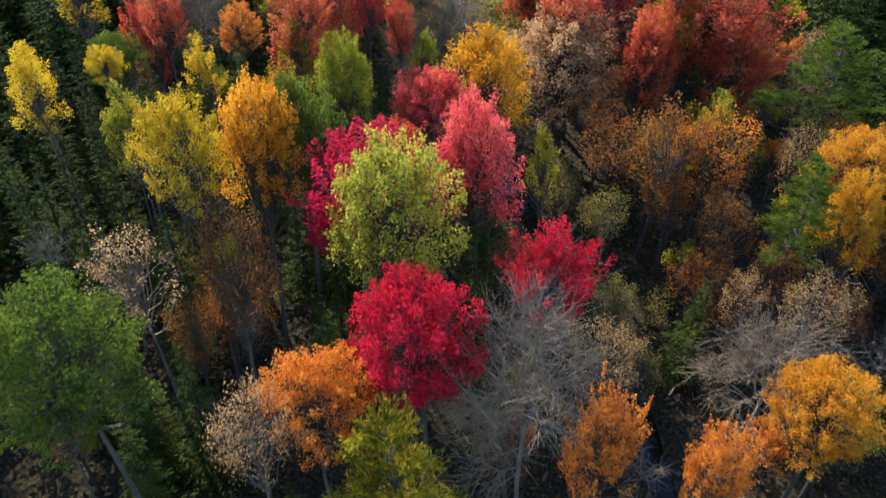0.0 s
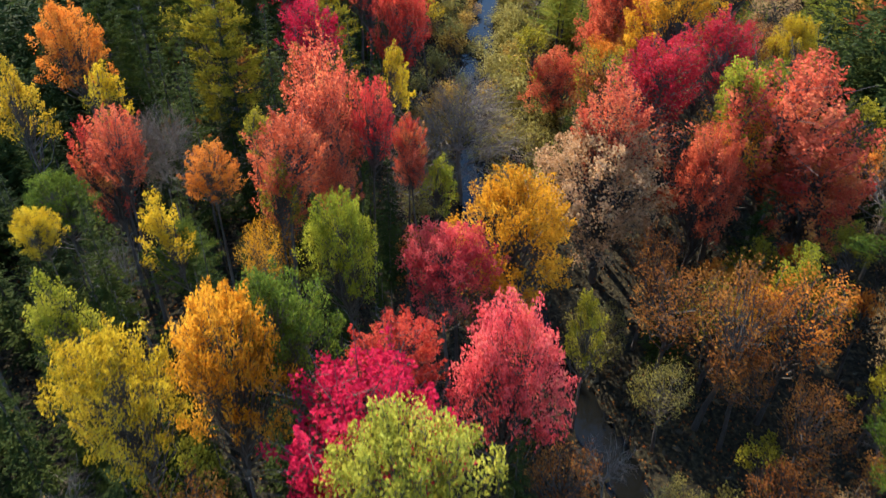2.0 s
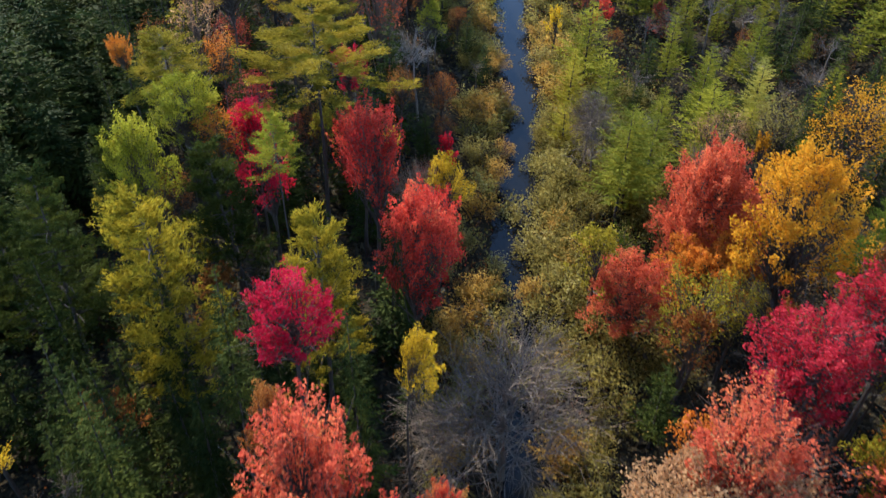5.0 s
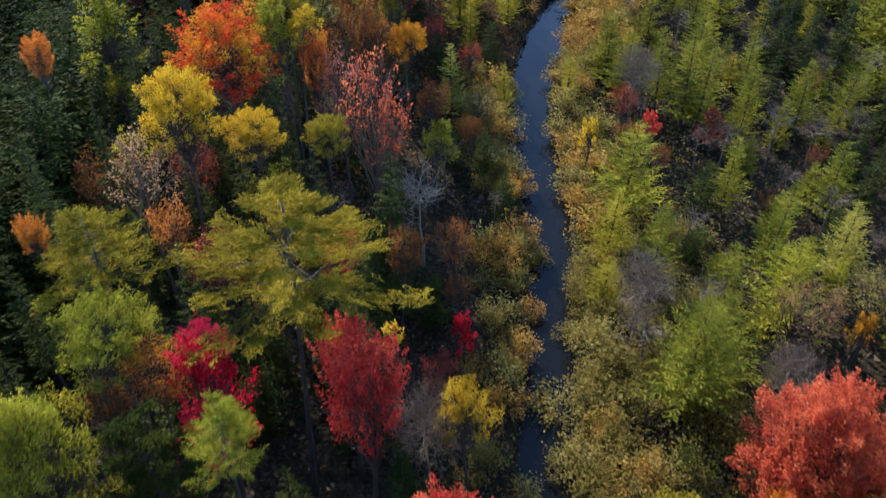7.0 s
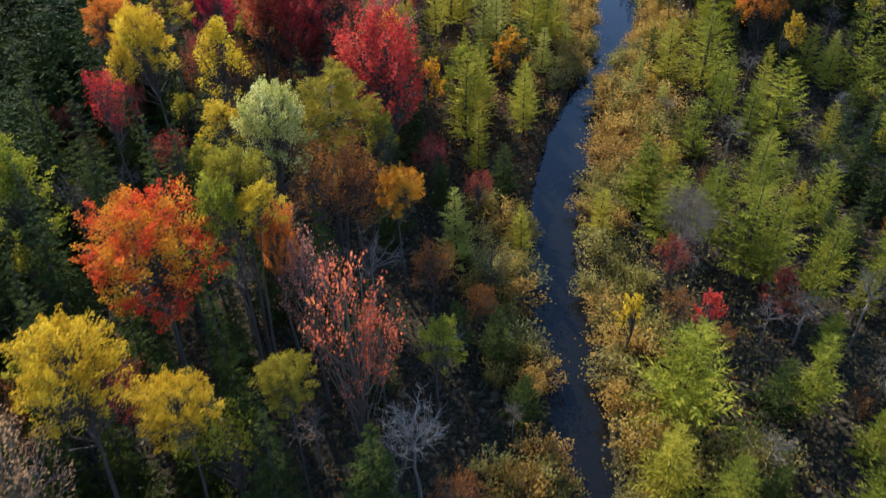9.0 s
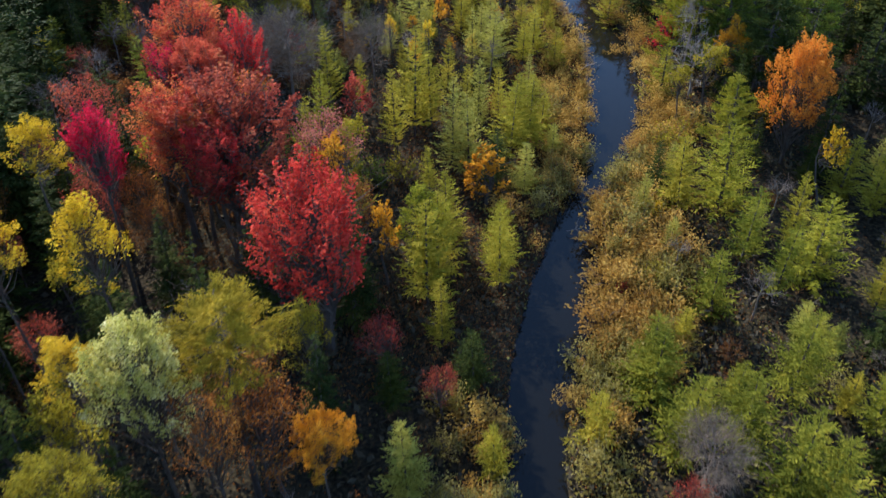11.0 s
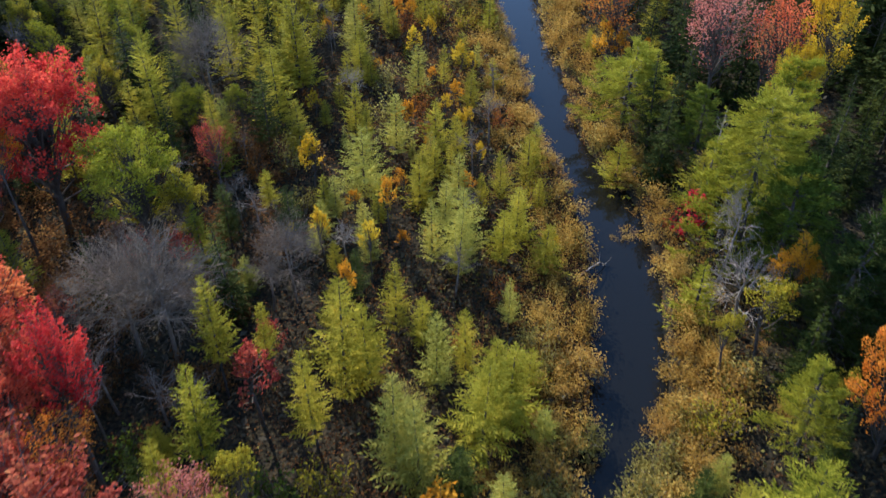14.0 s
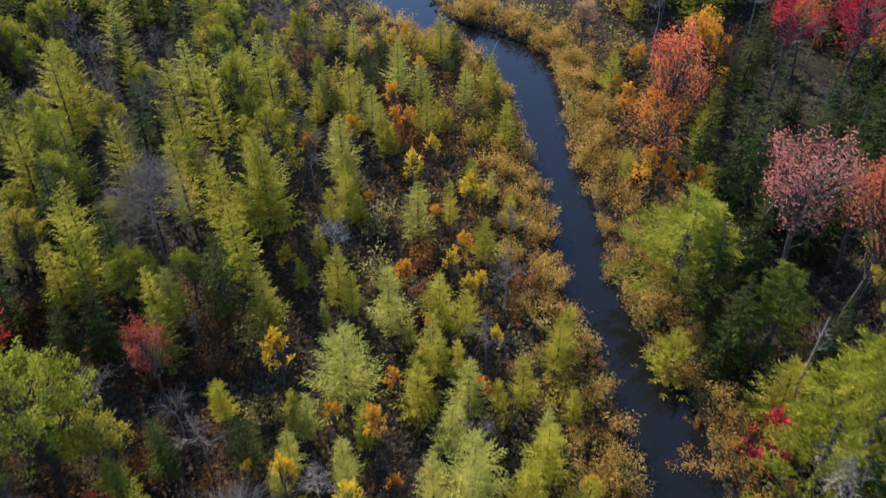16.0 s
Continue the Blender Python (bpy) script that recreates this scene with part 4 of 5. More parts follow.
# The bog.
plant("larch", -10.1, 114.1, 8.5, 0.95, "larch")
plant("dome", -15.7, 114.8, 11.7, 2.10, "coral", deep=1.6)
plant("thin", -17.9, 114.9, 11.9, 0.98, "crimson", deep=1.3)
plant("larch", 3.7, 115.0, 4.4, 1.14, "pale")
plant("shrub", 9.1, 115.4, 1.5, 1.35, "bracken")
plant("upright", -13.5, 116.1, 12.6, 1.31, "scarlet", deep=2.1)
plant("larch", 0.2, 117.1, 6.7, 1.52, "pale")
plant("larch", -9.6, 117.8, 8.0, 1.23, "lime")
plant("larch", -0.9, 117.8, 7.5, 1.33, "pale")
plant("upright", -16.9, 118.1, 13.0, 2.21, "ember", deep=2.2)
plant("pine", 17.7, 118.4, 6.5, 1.78, "lime")
plant("shrub", 8.2, 118.4, 1.2, 0.85, "bracken")
plant("dome", 21.8, 118.8, 9.4, 2.03, "orange", deep=2.4)
plant("big_larch", 3.0, 119.0, 6.5, 1.90, "larch")
plant("larch", -4.7, 119.5, 7.0, 1.14, "larch")
plant("larch", 4.4, 120.7, 5.7, 1.61, "larch")
plant("larch", 3.6, 121.1, 5.8, 1.61, "larch")
plant("sapling", -7.6, 121.2, 5.7, 1.10, "russet")
plant("larch", -3.6, 122.3, 8.6, 1.61, "larch")
plant("spruce", 19.1, 122.5, 6.4, 1.27, "fir")
plant("larch", 1.0, 122.9, 6.0, 1.14, "pale")
plant("larch", -9.6, 122.9, 8.6, 1.14, "larch")
plant("larch", -2.4, 123.4, 6.3, 1.33, "larch")
plant("larch", -7.6, 123.7, 6.1, 0.76, "larch")
plant("larch", 2.5, 123.9, 5.2, 0.95, "larch")
plant("shrub", 13.7, 124.0, 1.2, 1.27, "bracken")
plant("spruce", 23.9, 124.7, 9.1, 2.03, "spruce")
plant("pine", 21.0, 124.9, 9.1, 3.30, "spruce")
plant("broad_bare", -12.6, 125.0, 9.3, 3.55)
plant("sapling", -7.7, 125.1, 3.4, 0.93, "russet")
plant("broad_bare", -14.7, 125.7, 8.5, 3.47)
plant("oval", 19.5, 126.8, 6.9, 1.10, "gold")
plant("larch", 4.9, 127.2, 4.1, 0.66, "pale")
plant("larch", -1.2, 127.2, 5.4, 0.95, "larch")
plant("pine", 24.5, 127.5, 10.4, 2.96, "green")
plant("sapling", -3.6, 127.5, 5.3, 0.59, "gold")
plant("dead", 17.3, 127.6, 5.8, 2.45)
plant("larch", 15.2, 128.0, 3.9, 1.80, "lime")
plant("bare", -8.1, 129.1, 4.5, 1.52)
plant("broad_bare", -6.9, 129.7, 6.6, 2.20)
plant("pine", 20.1, 130.2, 8.9, 2.96, "green")
plant("dead", 17.3, 130.9, 7.3, 1.78)
plant("sapling", -13.3, 131.3, 4.5, 0.85, "russet")
plant("sapling", -2.7, 131.4, 4.9, 0.59, "yellow")
plant("larch", 2.3, 131.4, 5.3, 0.95, "pale")
plant("larch", 0.8, 132.1, 5.4, 0.85, "pale")
plant("pine", 18.6, 132.2, 12.0, 2.06, "lime", deep=2.3)
plant("larch", 4.9, 132.6, 4.1, 1.04, "larch")
plant("oval", -22.3, 132.9, 9.7, 1.23, "gold", deep=1.1)
plant("big_larch", 2.5, 133.1, 5.2, 1.90, "pale")
plant("sapling", -5.6, 133.2, 4.3, 0.59, "yellow")
plant("oval", -13.5, 133.3, 7.0, 1.33, "olive", deep=1.6)
plant("dead", -4.3, 133.3, 3.2, 1.18)
plant("pine", 17.8, 133.4, 8.4, 2.88, "lime")
plant("dome", -16.0, 133.8, 8.8, 2.52, "lime", deep=1.9)
plant("spruce", 23.2, 134.1, 10.4, 2.20, "spruce")
plant("dome", -25.2, 134.1, 12.6, 2.14, "coral", deep=3.2)
plant("dead", 18.7, 134.3, 3.3, 1.35)
plant("pine", 20.3, 134.6, 12.5, 2.45, "lime")
plant("sapling", -1.8, 135.2, 4.8, 0.59, "gold")
plant("shrub", 12.9, 135.7, 1.3, 1.10, "bracken")
plant("sapling", 16.8, 135.9, 2.4, 1.61, "magenta")
plant("dome", -21.9, 136.5, 11.7, 3.29, "scarlet", deep=2.7)
plant("snag", 18.0, 137.6, 8.2, 0.93)
plant("big_larch", 17.6, 137.6, 4.7, 2.08, "larch")
plant("thin", -12.5, 138.9, 6.1, 1.27, "russet")
plant("big_larch", -3.6, 139.5, 5.2, 2.08, "pale")
plant("sapling", -6.8, 139.8, 4.5, 0.85, "yellow")
plant("dome", 22.8, 140.7, 10.3, 1.40, "mustard", deep=1.9)
plant("big_larch", 13.1, 141.2, 3.4, 1.99, "larch")
plant("oval", 24.7, 141.4, 13.7, 1.61, "yellow")
plant("pine", 18.5, 142.4, 6.6, 1.95, "green")
plant("thin", 22.5, 143.6, 11.7, 2.20, "coral")
plant("larch", -1.6, 143.6, 5.1, 1.33, "pale")
# Beyond.
plant("larch", -17.7, 145.2, 8.3, 1.42, "larch")
plant("thin", 19.7, 145.6, 11.6, 2.22, "pink", deep=2.1)
plant("pine", 14.6, 147.5, 6.6, 2.85, "lime", deep=2.3)
plant("larch", -18.9, 147.7, 7.6, 1.42, "larch")
plant("thin", 24.5, 148.7, 7.5, 1.78, "tan")
plant("dead", -5.0, 149.1, 4.7, 1.18)
plant("broad_bare", -15.1, 149.6, 7.9, 2.71)
plant("spruce", 23.4, 150.3, 11.0, 1.95, "spruce")
plant("larch", -9.0, 151.9, 7.3, 1.71, "larch")
plant("big_larch", -9.1, 152.0, 7.6, 2.18, "larch")
plant("larch", -0.2, 152.3, 4.1, 1.42, "pale")
plant("spruce", 25.9, 152.6, 11.1, 2.03, "spruce")
plant("spruce", 22.8, 152.7, 10.9, 2.03, "spruce")
plant("spruce", 20.0, 153.0, 12.0, 2.03, "spruce")
plant("larch", -14.2, 153.1, 7.2, 1.61, "larch")
plant("larch", -23.9, 154.0, 7.0, 1.71, "larch")
plant("sapling", 3.0, 154.7, 3.1, 0.68, "yellow")
plant("sapling", 14.0, 155.4, 4.4, 1.02, "gold")
plant("larch", -18.4, 155.6, 6.9, 1.23, "larch")
plant("spruce", 20.2, 155.9, 9.0, 1.86, "spruce")
plant("thin", 14.7, 156.5, 7.6, 2.14, "orange", deep=1.7)
plant("sapling", -0.5, 157.1, 3.1, 0.68, "yellow")
plant("larch", -5.2, 158.1, 5.2, 1.42, "pale")
plant("larch", -13.1, 158.9, 8.9, 1.42, "larch")
plant("thin", 16.4, 158.9, 11.0, 1.77, "coral", deep=2.4)
plant("larch", -15.9, 160.3, 7.9, 1.71, "larch")
plant("larch", -23.6, 160.7, 8.9, 1.71, "larch")
plant("larch", -10.2, 163.3, 7.0, 1.61, "larch")
plant("larch", -12.6, 165.6, 6.1, 1.61, "larch")
plant("thin", 25.0, 165.8, 9.9, 1.72, "scarlet", deep=1.4)
plant("thin", 30.3, 166.5, 10.2, 2.32, "crimson", deep=1.9)
plant("oval", 20.0, 167.3, 7.7, 2.12, "gold")
plant("larch", -0.1, 168.5, 3.5, 1.14, "pale")
plant("larch", -1.9, 168.5, 5.1, 1.23, "pale")
plant("thicket", 15.4, 174.3, 2.8, 2.45, "bracken")

# ---------------------------------------------------------------- the rest of the forest, by zones
def room(x, y, r, share):
    return all((x - a) ** 2 + (y - b) ** 2 > (share * (r + q)) ** 2 for a, b, q, _ in PLANTED)


def fill(count, area, kinds, share=0.75, bank=1.5):
    """Trees strewn over an area (x from, to, y from, to), where there is room."""
    for _ in range(count):
        x, y = CHANCE.uniform(*area[:2]), CHANCE.uniform(*area[2:])
        what, tint, low, high, plump = CHANCE.choice(kinds)
        h = CHANCE.uniform(low, high)
        r = h * plump * CHANCE.uniform(0.72, 0.98)
        if from_bank(np.array([x]), np.array([y]))[0] > bank + 0.3 * r and room(x, y, r, share):
            plant(what, x, y, h, r, tint)


EVERGREEN = [("spruce", "spruce", 8, 12, 0.2), ("spruce", "spruce", 7, 11, 0.22), ("spruce", "spruce", 6, 10, 0.22), ("spruce", "fir", 7, 10, 0.2)]
SOUTH = [("spruce", "spruce", 7, 11, 0.22), ("spruce", "spruce", 7, 11, 0.22), ("spruce", "spruce", 6, 10, 0.24), ("spruce", "fir", 6, 10, 0.22), ("small_oval", "rust", 6, 9, 0.24), ("bare", "", 6, 9, 0.3), ("thin", "rust", 6, 9, 0.3), ("small_oval", "olive", 6, 9, 0.24), ("thicket", "green", 2.5, 4, 0.6)]
MAPLES = [("thin", "rust", 6, 11, 0.28), ("thin", "tan", 6, 10, 0.28), ("thin", "olive", 6, 9, 0.28), ("bare", "", 6, 9, 0.3), ("small_oval", "rust", 5, 8, 0.24), ("small_oval", "orange", 5, 8, 0.22), ("small_oval", "olive", 5, 8, 0.24), ("spruce", "spruce", 5, 9, 0.24), ("thicket", "alder", 2.5, 4, 0.6)]
WEST = [("spruce", "spruce", 7, 12, 0.22), ("spruce", "spruce", 6, 10, 0.22), ("thin", "russet", 5, 8, 0.28), ("spruce", "fir", 6, 10, 0.22), ("spruce", "fir", 7, 11, 0.22), ("small_oval", "olive", 6, 9, 0.22), ("thin", "rust", 5, 8, 0.28), ("bare", "", 5, 8, 0.3), ("thicket", "green", 2, 3.5, 0.6)]
BOG = [("larch", "larch", 2.8, 5.2, 0.31), ("larch", "larch", 2.5, 4.4, 0.33), ("larch", "larch", 2.5, 4.4, 0.33), ("larch", "pale", 2.5, 4.6, 0.31), ("larch", "fir", 2.6, 4.6, 0.31), ("thicket", "alder", 1.8, 3, 0.6), ("thicket", "olive", 1.6, 3, 0.6), ("thicket", "rust", 1.6, 2.6, 0.6), ("bare", "", 3, 5, 0.36)]
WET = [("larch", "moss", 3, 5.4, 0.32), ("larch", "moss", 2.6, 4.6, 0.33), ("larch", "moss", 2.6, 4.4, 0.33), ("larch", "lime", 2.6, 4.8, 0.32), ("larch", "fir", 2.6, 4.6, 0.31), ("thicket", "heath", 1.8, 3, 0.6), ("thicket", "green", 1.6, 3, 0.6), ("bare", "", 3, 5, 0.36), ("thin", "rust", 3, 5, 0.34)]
DARK = [("spruce", "spruce", 5, 9, 0.22), ("larch", "fir", 4, 7, 0.26), ("larch", "moss", 4, 7, 0.26), ("larch", "moss", 4, 7, 0.26), ("larch", "larch", 4, 7, 0.26), ("bare", "", 4, 7, 0.34), ("bare", "", 5, 8, 0.36), ("bare", "", 4, 7, 0.3), ("thicket", "heath", 2, 3.5, 0.6), ("spruce", "fir", 5, 8, 0.24)]
LARCHES = [("larch", "larch", 4, 7, 0.28), ("larch", "moss", 4, 7, 0.28), ("oval", "lime", 4, 7, 0.28), ("oval", "lime", 4, 8, 0.26), ("oval", "olive", 4, 7, 0.28), ("dome", "lime", 4, 6, 0.36), ("larch", "pale", 4, 6, 0.28), ("bare", "", 4, 7, 0.36), ("bare", "", 4, 6, 0.36), ("spruce", "spruce", 5, 8, 0.24), ("spruce", "fir", 4, 7, 0.24)]
EAST = [("spruce", "spruce", 5, 9, 0.24), ("spruce", "spruce", 6, 10, 0.22), ("spruce", "spruce", 4, 8, 0.26), ("spruce", "fir", 5, 8, 0.24), ("small_oval", "olive", 4, 7, 0.26), ("thicket", "heath", 2, 3.5, 0.6), ("bare", "", 4, 6, 0.34)]
SCRUB = [("thicket", "bracken", 1.8, 3, 0.6), ("thicket", "alder", 1.8, 3, 0.6), ("thin", "peach", 3.5, 5.5, 0.34), ("sapling", "gold", 2.5, 4, 0.26), ("larch", "larch", 2.5, 4.4, 0.33)]
fill(170, (-25, -4, 22, 58), EVERGREEN, 0.6)
fill(230, (-3, 27, 0, 56), MAPLES, 0.5)
fill(150, (-25, -3, -3, 56), SOUTH, 0.56)
fill(270, (-25, -6, 56, 119), WEST, 0.58)
fill(70, (-8, 1, 56, 100), [("bare", "", 3, 6, 0.36), ("thin", "rust", 3, 5.5, 0.32), ("thin", "russet", 3, 5, 0.32), ("thicket", "heath", 1.6, 3, 0.6), ("thicket", "alder", 1.6, 2.6, 0.6), ("larch", "fir", 3, 5, 0.3)], 0.62)
# Dark spruces added in place of the shadows between the larches.
fill(45, (18, 29, 64, 103), [("spruce", "spruce", 5, 8, 0.24), ("spruce", "spruce", 4, 7, 0.26), ("bare", "", 4, 6, 0.34)], 0.55)
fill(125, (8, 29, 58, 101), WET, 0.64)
fill(90, (5, 29, 97, 121), BOG, 0.72)
fill(90, (-29, -10, 97, 138), [("thin", "russet", 4, 7, 0.3), ("thin", "rust", 4, 7, 0.3), ("bare", "", 4, 8, 0.34), ("bare", "", 5, 8, 0.34), ("thicket", "heath", 2, 3.5, 0.6)], 0.5)
fill(120, (-32, -10, 119, 145), DARK, 0.6)
fill(190, (-32, -9, 144, 181), LARCHES, 0.56)
fill(200, (-12, 8, 115, 178), BOG, 0.6)
fill(150, (15, 36, 117, 146), EAST, 0.6)
fill(110, (18, 36, 146, 180), EAST, 0.6)
fill(60, (12, 20, 142, 185), SCRUB, 0.6)

fill(120, (-8, 8, 132, 177), [("larch", "larch", 2.2, 4.2, 0.25), ("larch", "pale", 2, 4, 0.25), ("larch", "larch", 2.5, 5, 0.24), ("sapling", "gold", 1.8, 3, 0.26), ("sapling", "yellow", 2, 3.2, 0.24)], 0.55)


def far_wood(name, label, tint, spacing, areas, seed, low, high, slim, gaps=0.0, **how):
    """The closed wood beyond, that goes on to all sides and that nobody could count."""
    g = np.random.default_rng(seed)
    shapes = [conifer(seed + n, height=1.0, radius=slim, leaf=0.02, **how)[1] for n in range(4)]
    verts, faces, base = [], [], 0
    for x0, x1, y0, y1 in areas:
        gx, gy = np.meshgrid(np.arange(x0, x1, spacing), np.arange(y0, y1, spacing))
        spots = np.stack([gx.ravel(), gy.ravel()], 1) + g.uniform(-0.42, 0.42, (gx.size, 2)) * spacing
        for (x, y), d, z in zip(spots, from_bank(*spots.T), floor_height(*spots.T)):
            if d < (1.5 if y < 178 else 11) or g.random() < gaps or not room(x, y, spacing * 0.4, 0.6):
                continue
            v, f = shapes[g.integers(4)]
            a, h = g.uniform(0, 6.28), g.uniform(low, high)
            turn = np.array([[np.cos(a), -np.sin(a), 0], [np.sin(a), np.cos(a), 0], [0, 0, 1]])
            verts.append((v * (h * g.uniform(0.85, 1.2), h * g.uniform(0.85, 1.2), h)) @ turn.T + (x, y, z))
            faces.append(f + base)
            base += len(v)
    tagged(new(name, mesh_of(name, np.concatenate(verts), np.concatenate(faces), LEAF[tint])), label, "trees", kind="stuff")


far_wood("spruce_wood", "dense dark green spruce wood with pointed tops", "spruce", 3.1, [(-40, -25, 6, 119), (-38, -31, 119, 181), (28, 39, 6, 59), (34, 42, 119, 181), (-22, 22, -9, -2)], 81, 6.5, 11.5, 0.18, tiers=17, arms=7, sprays=5, width=0.15)
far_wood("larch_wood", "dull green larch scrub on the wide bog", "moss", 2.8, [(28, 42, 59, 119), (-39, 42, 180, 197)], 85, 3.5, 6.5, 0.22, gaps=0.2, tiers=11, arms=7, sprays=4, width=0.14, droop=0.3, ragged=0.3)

OUTSIDE = [(-110, -39, -70, 260), (42, 112, -70, 260), (-39, 42, 197, 260), (-39, 42, -70, -9)]
far_wood("distant_spruces", "dark green spruces of the wide forest around", "spruce", 4.6, OUTSIDE, 91, 7, 12, 0.24, gaps=0.3, tiers=5, arms=6, sprays=2, width=0.5)
far_wood("distant_maples", "orange and red crowns of the wide forest around", "ember", 9.0, OUTSIDE, 92, 8, 12, 0.3, gaps=0.5, tiers=6, arms=8, sprays=2, width=0.5, droop=0.3, power=0.45)
far_wood("distant_larches", "yellow-green larches of the wide forest around", "moss", 7.0, OUTSIDE, 93, 5, 9, 0.26, gaps=0.4, tiers=5, arms=6, sprays=2, width=0.45, droop=0.3)


def along_bank(count, tints, low, high, y_from, y_to, reach=4.5, sides=(-1, 1)):
    """Shrubs in a close row on both banks."""
    for _ in range(count):
        y = CHANCE.uniform(y_from, y_to)
        i = int(np.argmin(np.abs(BROOK[:, 1] - y)))
        side = CHANCE.choice(sides)
        h = CHANCE.uniform(low, high)
        x = BROOK[i, 0] + side * (BROOK[i, 2] + CHANCE.uniform(0.1, reach))
        if from_bank(np.array([x]), np.array([y]))[0] > 0.05 and room(x, y, h * 0.5, 0.34):
            plant("shrub", x, y, h, h * CHANCE.uniform(0.6, 0.85), CHANCE.choice(tints))


along_bank(150, ("alder", "alder", "bracken"), 1.4, 2.3, 42, 99, 3.5)
# Right bank only: the left one stays bare and dark, in place of shade.
along_bank(110, ("bracken", "bracken", "alder"), 1.5, 2.5, 96, 112, 5.5, (1,))
along_bank(90, ("bracken", "bracken", "alder"), 1.2, 2.2, 112, 126, 4.0)


def shrub_belt(name, label, tint, count, seed, rows, near, far, low, high, across=(-30, 32)):
    """The closed belt of small shrubs behind the banks, that nobody could count."""
    g = np.random.default_rng(seed)
    verts, faces, base = [], [], 0
    shapes = [bush(seed + n, stems=10, per=30, leaf=0.155) for n in range(3)]
    for _ in range(count):
        x, y = g.uniform(*across), g.uniform(*rows)
        shaded = 92 < y < 110 and x < 5.2 - 0.19 * (104 - y)  # shrubs left out so that the inner bank looks as dark as shade
        if shaded or not near < from_bank(np.array([x]), np.array([y]))[0] < far:
            continue
        v, f = shapes[g.integers(3)][1]
        a, h = g.uniform(0, 6.28), g.uniform(low, high)
        turn = np.array([[np.cos(a), -np.sin(a), 0], [np.sin(a), np.cos(a), 0], [0, 0, 1]])
        verts.append((v * (h / 2.2)) @ turn.T + (x, y, float(floor_height(np.array([x]), np.array([y]))[0])))
        faces.append(f + base)
        base += len(v)
    tagged(new(name, mesh_of(name, np.concatenate(verts), np.concatenate(faces), LEAF[tint])), label, "shrubs", kind="stuff")


shrub_belt("bank_scrub", "yellow-brown low scrub on the edge of the brook", "bracken", 1500, 52, (120, 184), 0.05, 3.2, 0.9, 1.8, (-4, 16))
shrub_belt("alder_belt", "olive-brown alder scrub behind the banks of the brook", "alder", 800, 50, (44, 186), 0.5, 3.6, 0.9, 1.9)
shrub_belt("alder_scrub", "dense olive-green alder scrub beside the brook", "alder", 330, 55, (50, 79), 0.2, 9, 1.2, 2.3, (2, 13))
shrub_belt("brown_scrub", "dark red-brown brushwood between the maples", "heath", 420, 65, (100, 146), 18, 60, 1.2, 2.6, (-34, -8))
shrub_belt("heath_scrub", "yellow-brown low scrub on the bog by the brook", "bracken", 1300, 60, (98, 186), 0.1, 6, 0.6, 1.4)


# ---------------------------------------------------------------- undergrowth
def undergrowth(name, label, tint, count, seed, spread, rows, tall, size, gaps):
    """A low layer of leaves and stalks over the ground, in patches."""
    g = np.random.default_rng(seed)
    x, y = g.normal(*spread, count), g.uniform(*rows, count)
    patch = np.sin(x * 0.35 + 2 * np.sin(y * 0.17 + seed)) * np.sin(y * 0.29 + np.sin(x * 0.23)) + g.normal(size=count) * 0.4
    keep = (from_bank(x, y) > 0.2) & (patch > gaps)
    x, y = x[keep], y[keep]
    hump = 0.5 + 0.5 * np.sin(x * 1.9 + 2 * np.sin(y * 0.8)) * np.sin(y * 1.7 + np.sin(x * 1.1))
    z = floor_height(x, y) + tall * (0.25 + 0.75 * hump) * g.uniform(0.1, 1, len(x)) ** 0.6
    at = np.stack([x, y, z], 1)
    v, f = blades(at, g.normal(size=at.shape) + (0, 0, 0.6), g.uniform(*size, len(at)), 0.3, g)
    tagged(new(name, mesh_of(name, v, f, LEAF[tint])), label, "undergrowth", kind="stuff")


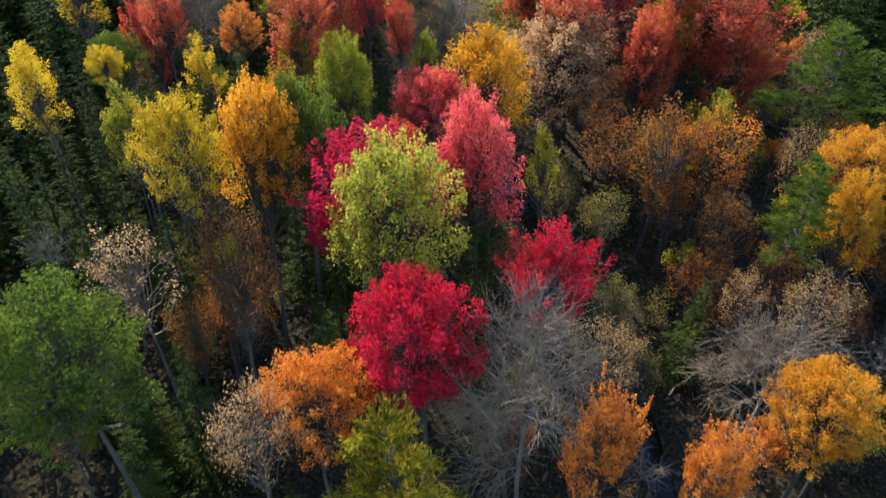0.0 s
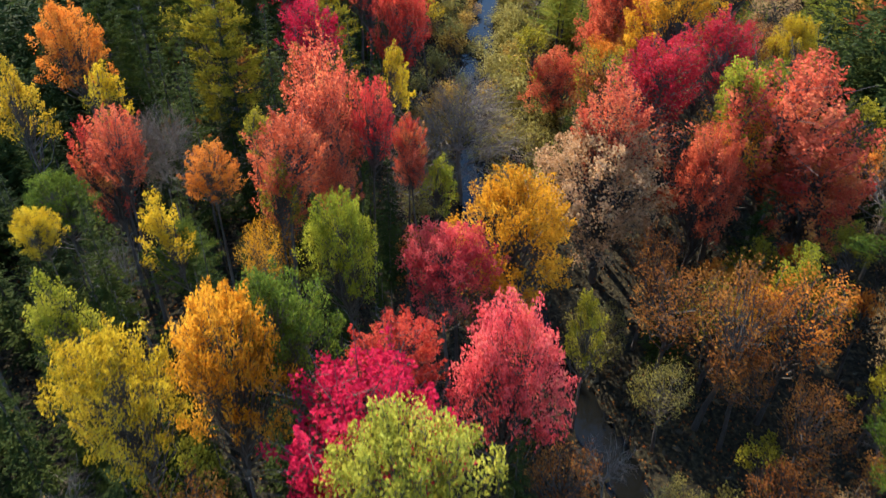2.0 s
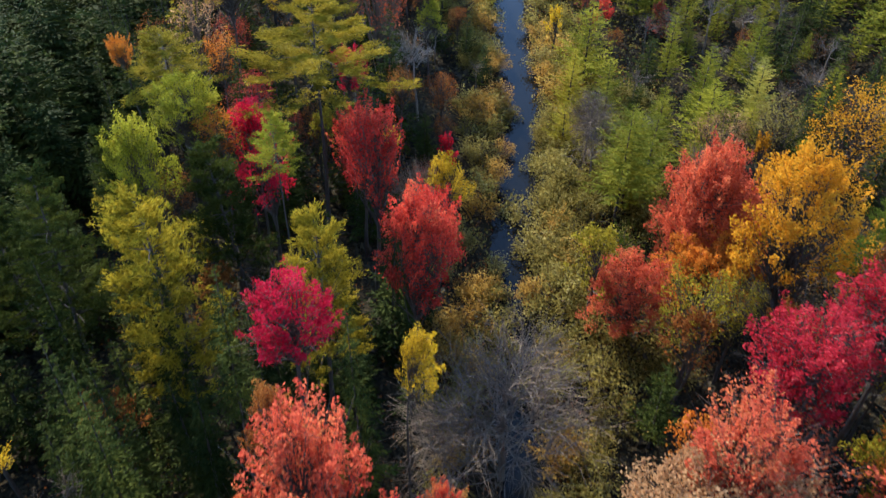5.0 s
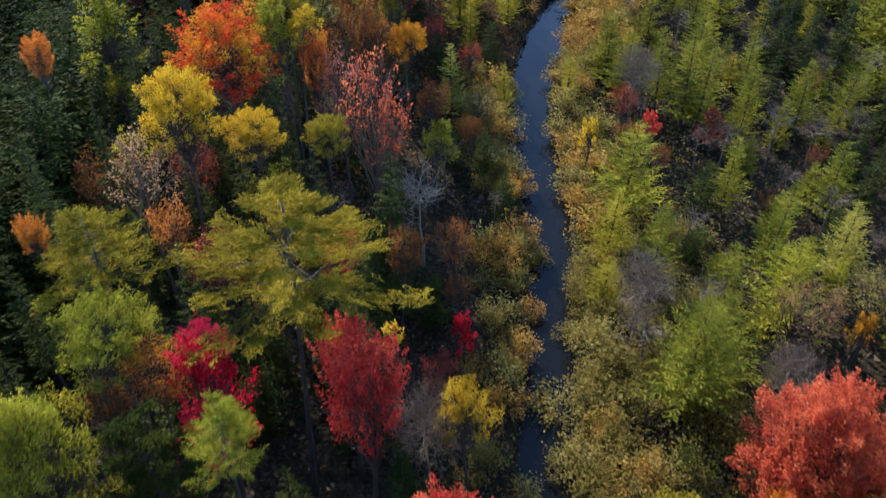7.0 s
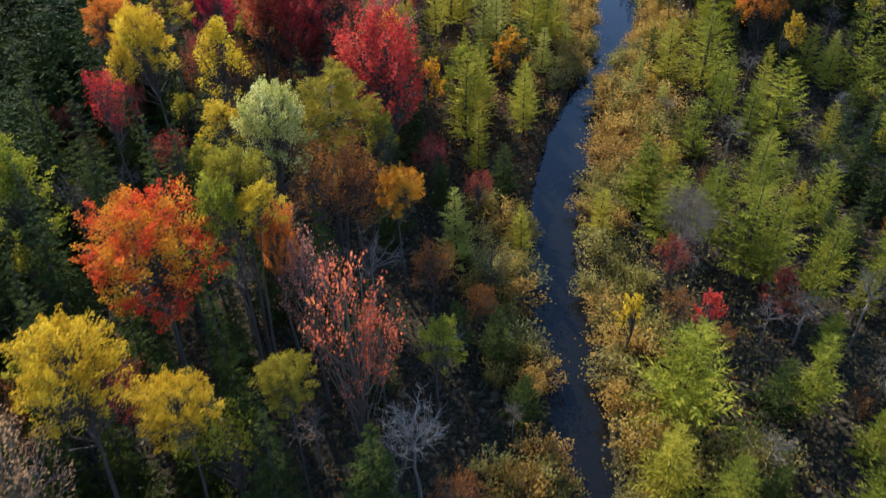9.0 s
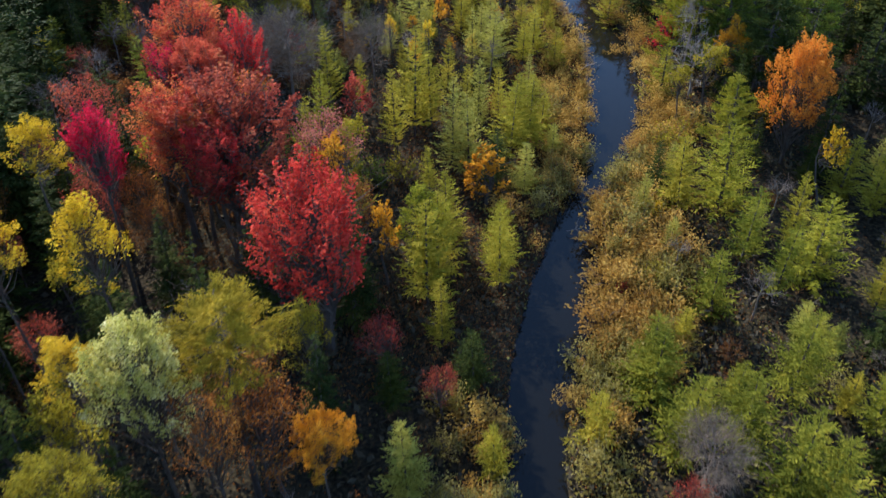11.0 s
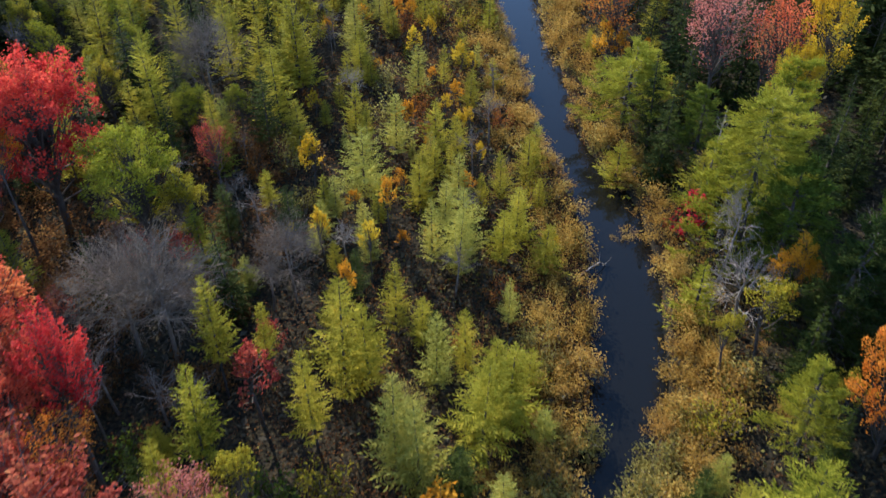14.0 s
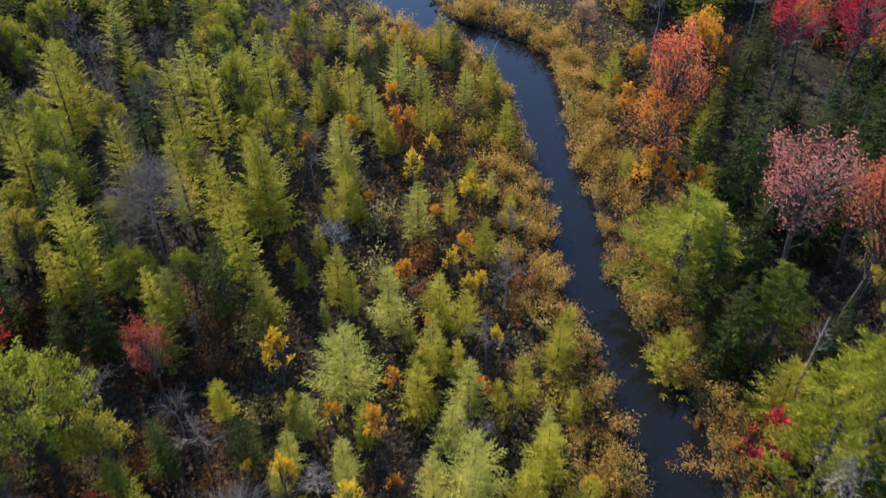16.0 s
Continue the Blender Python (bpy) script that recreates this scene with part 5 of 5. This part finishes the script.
undergrowth("undergrowth", "grey-brown brushwood and undergrowth over the forest floor", "brush", 70000, 5, (0, 30), (-6, 200), 1.0, (0.3, 0.6), -0.4)
undergrowth("leaf_litter", "rust brown fallen leaves and stalks on the ground", "rust", 60000, 6, (0, 22), (-8, 100), 0.9, (0.1, 0.2), -0.2)
undergrowth("heath", "red-brown heath covering the boggy ground", "heath", 120000, 7, (3, 9), (98, 182), 0.9, (0.09, 0.2), -0.6)
undergrowth("sedge", "olive-brown sedge and low shrubs by the brook", "alder", 24000, 8, (8, 6), (56, 184), 0.8, (0.14, 0.32), -0.4)


# ---------------------------------------------------------------- in and over the brook
def driftwood(name, line, thick, forks, seed, label):
    """A dead branch that lies in or leans over the water."""
    g = np.random.default_rng(seed)
    pts = np.array(line, float)
    rods = [(pts, thick, thick * 0.3)]
    for _ in range(forks):
        k = g.integers(1, len(pts))
        rods.append((arc(pts[k], pts[k] + g.normal(size=3) * 0.5 + (0, 0, 0.25), g), thick * 0.4, thick * 0.12))
    v, f = tubes(rods, 5)
    tagged(new(name, mesh_of(name, v, f, PALE_TWIG)), label, "branch")


driftwood("dead_branch", [(4.74, 171.17, -0.3), (5.08, 171.76, 0.7), (5.33, 172.75, 1.7), (5.84, 173.53, 2.6)], 0.06, 3, 71, "dark dead branch standing out of the brook water")
driftwood("dead_branch", [(9.31, 131.43, 0.5), (10.07, 132.02, 0.7), (10.75, 132.71, 0.5), (11.17, 133.00, 0.1)], 0.05, 6, 72, "pale dead branch reaching over the brook from the bank")
driftwood("dead_branch", [(7.28, 111.36, 0.3), (6.77, 111.65, 0.5), (6.26, 111.85, 0.2)], 0.04, 4, 73, "pale dead branch reaching over the brook from the bank")


def floating_leaves():
    g = np.random.default_rng(74)
    for x, y in ((8.76, 155.04), (8.88, 155.43), (8.63, 154.64)):
        v, f = blades(np.array([[0.0, 0, 0], [0.12, 0.09, 0.0]]), g.normal(size=(2, 3)) * (1, 1, 0), 0.22, 0.36, g, 50.0)
        v[:, 2] = 0.012 + 0.01 * np.abs(np.sin(v[:, 0] * 20))
        ob = new("floating_leaf", mesh_of("floating leaf", v, f, LEAF["birch"]))
        ob.location = (x, y, 0)
        tagged(ob, "pale fallen leaves floating on the dark water", "leaf", group="leaves on the brook")


floating_leaves()
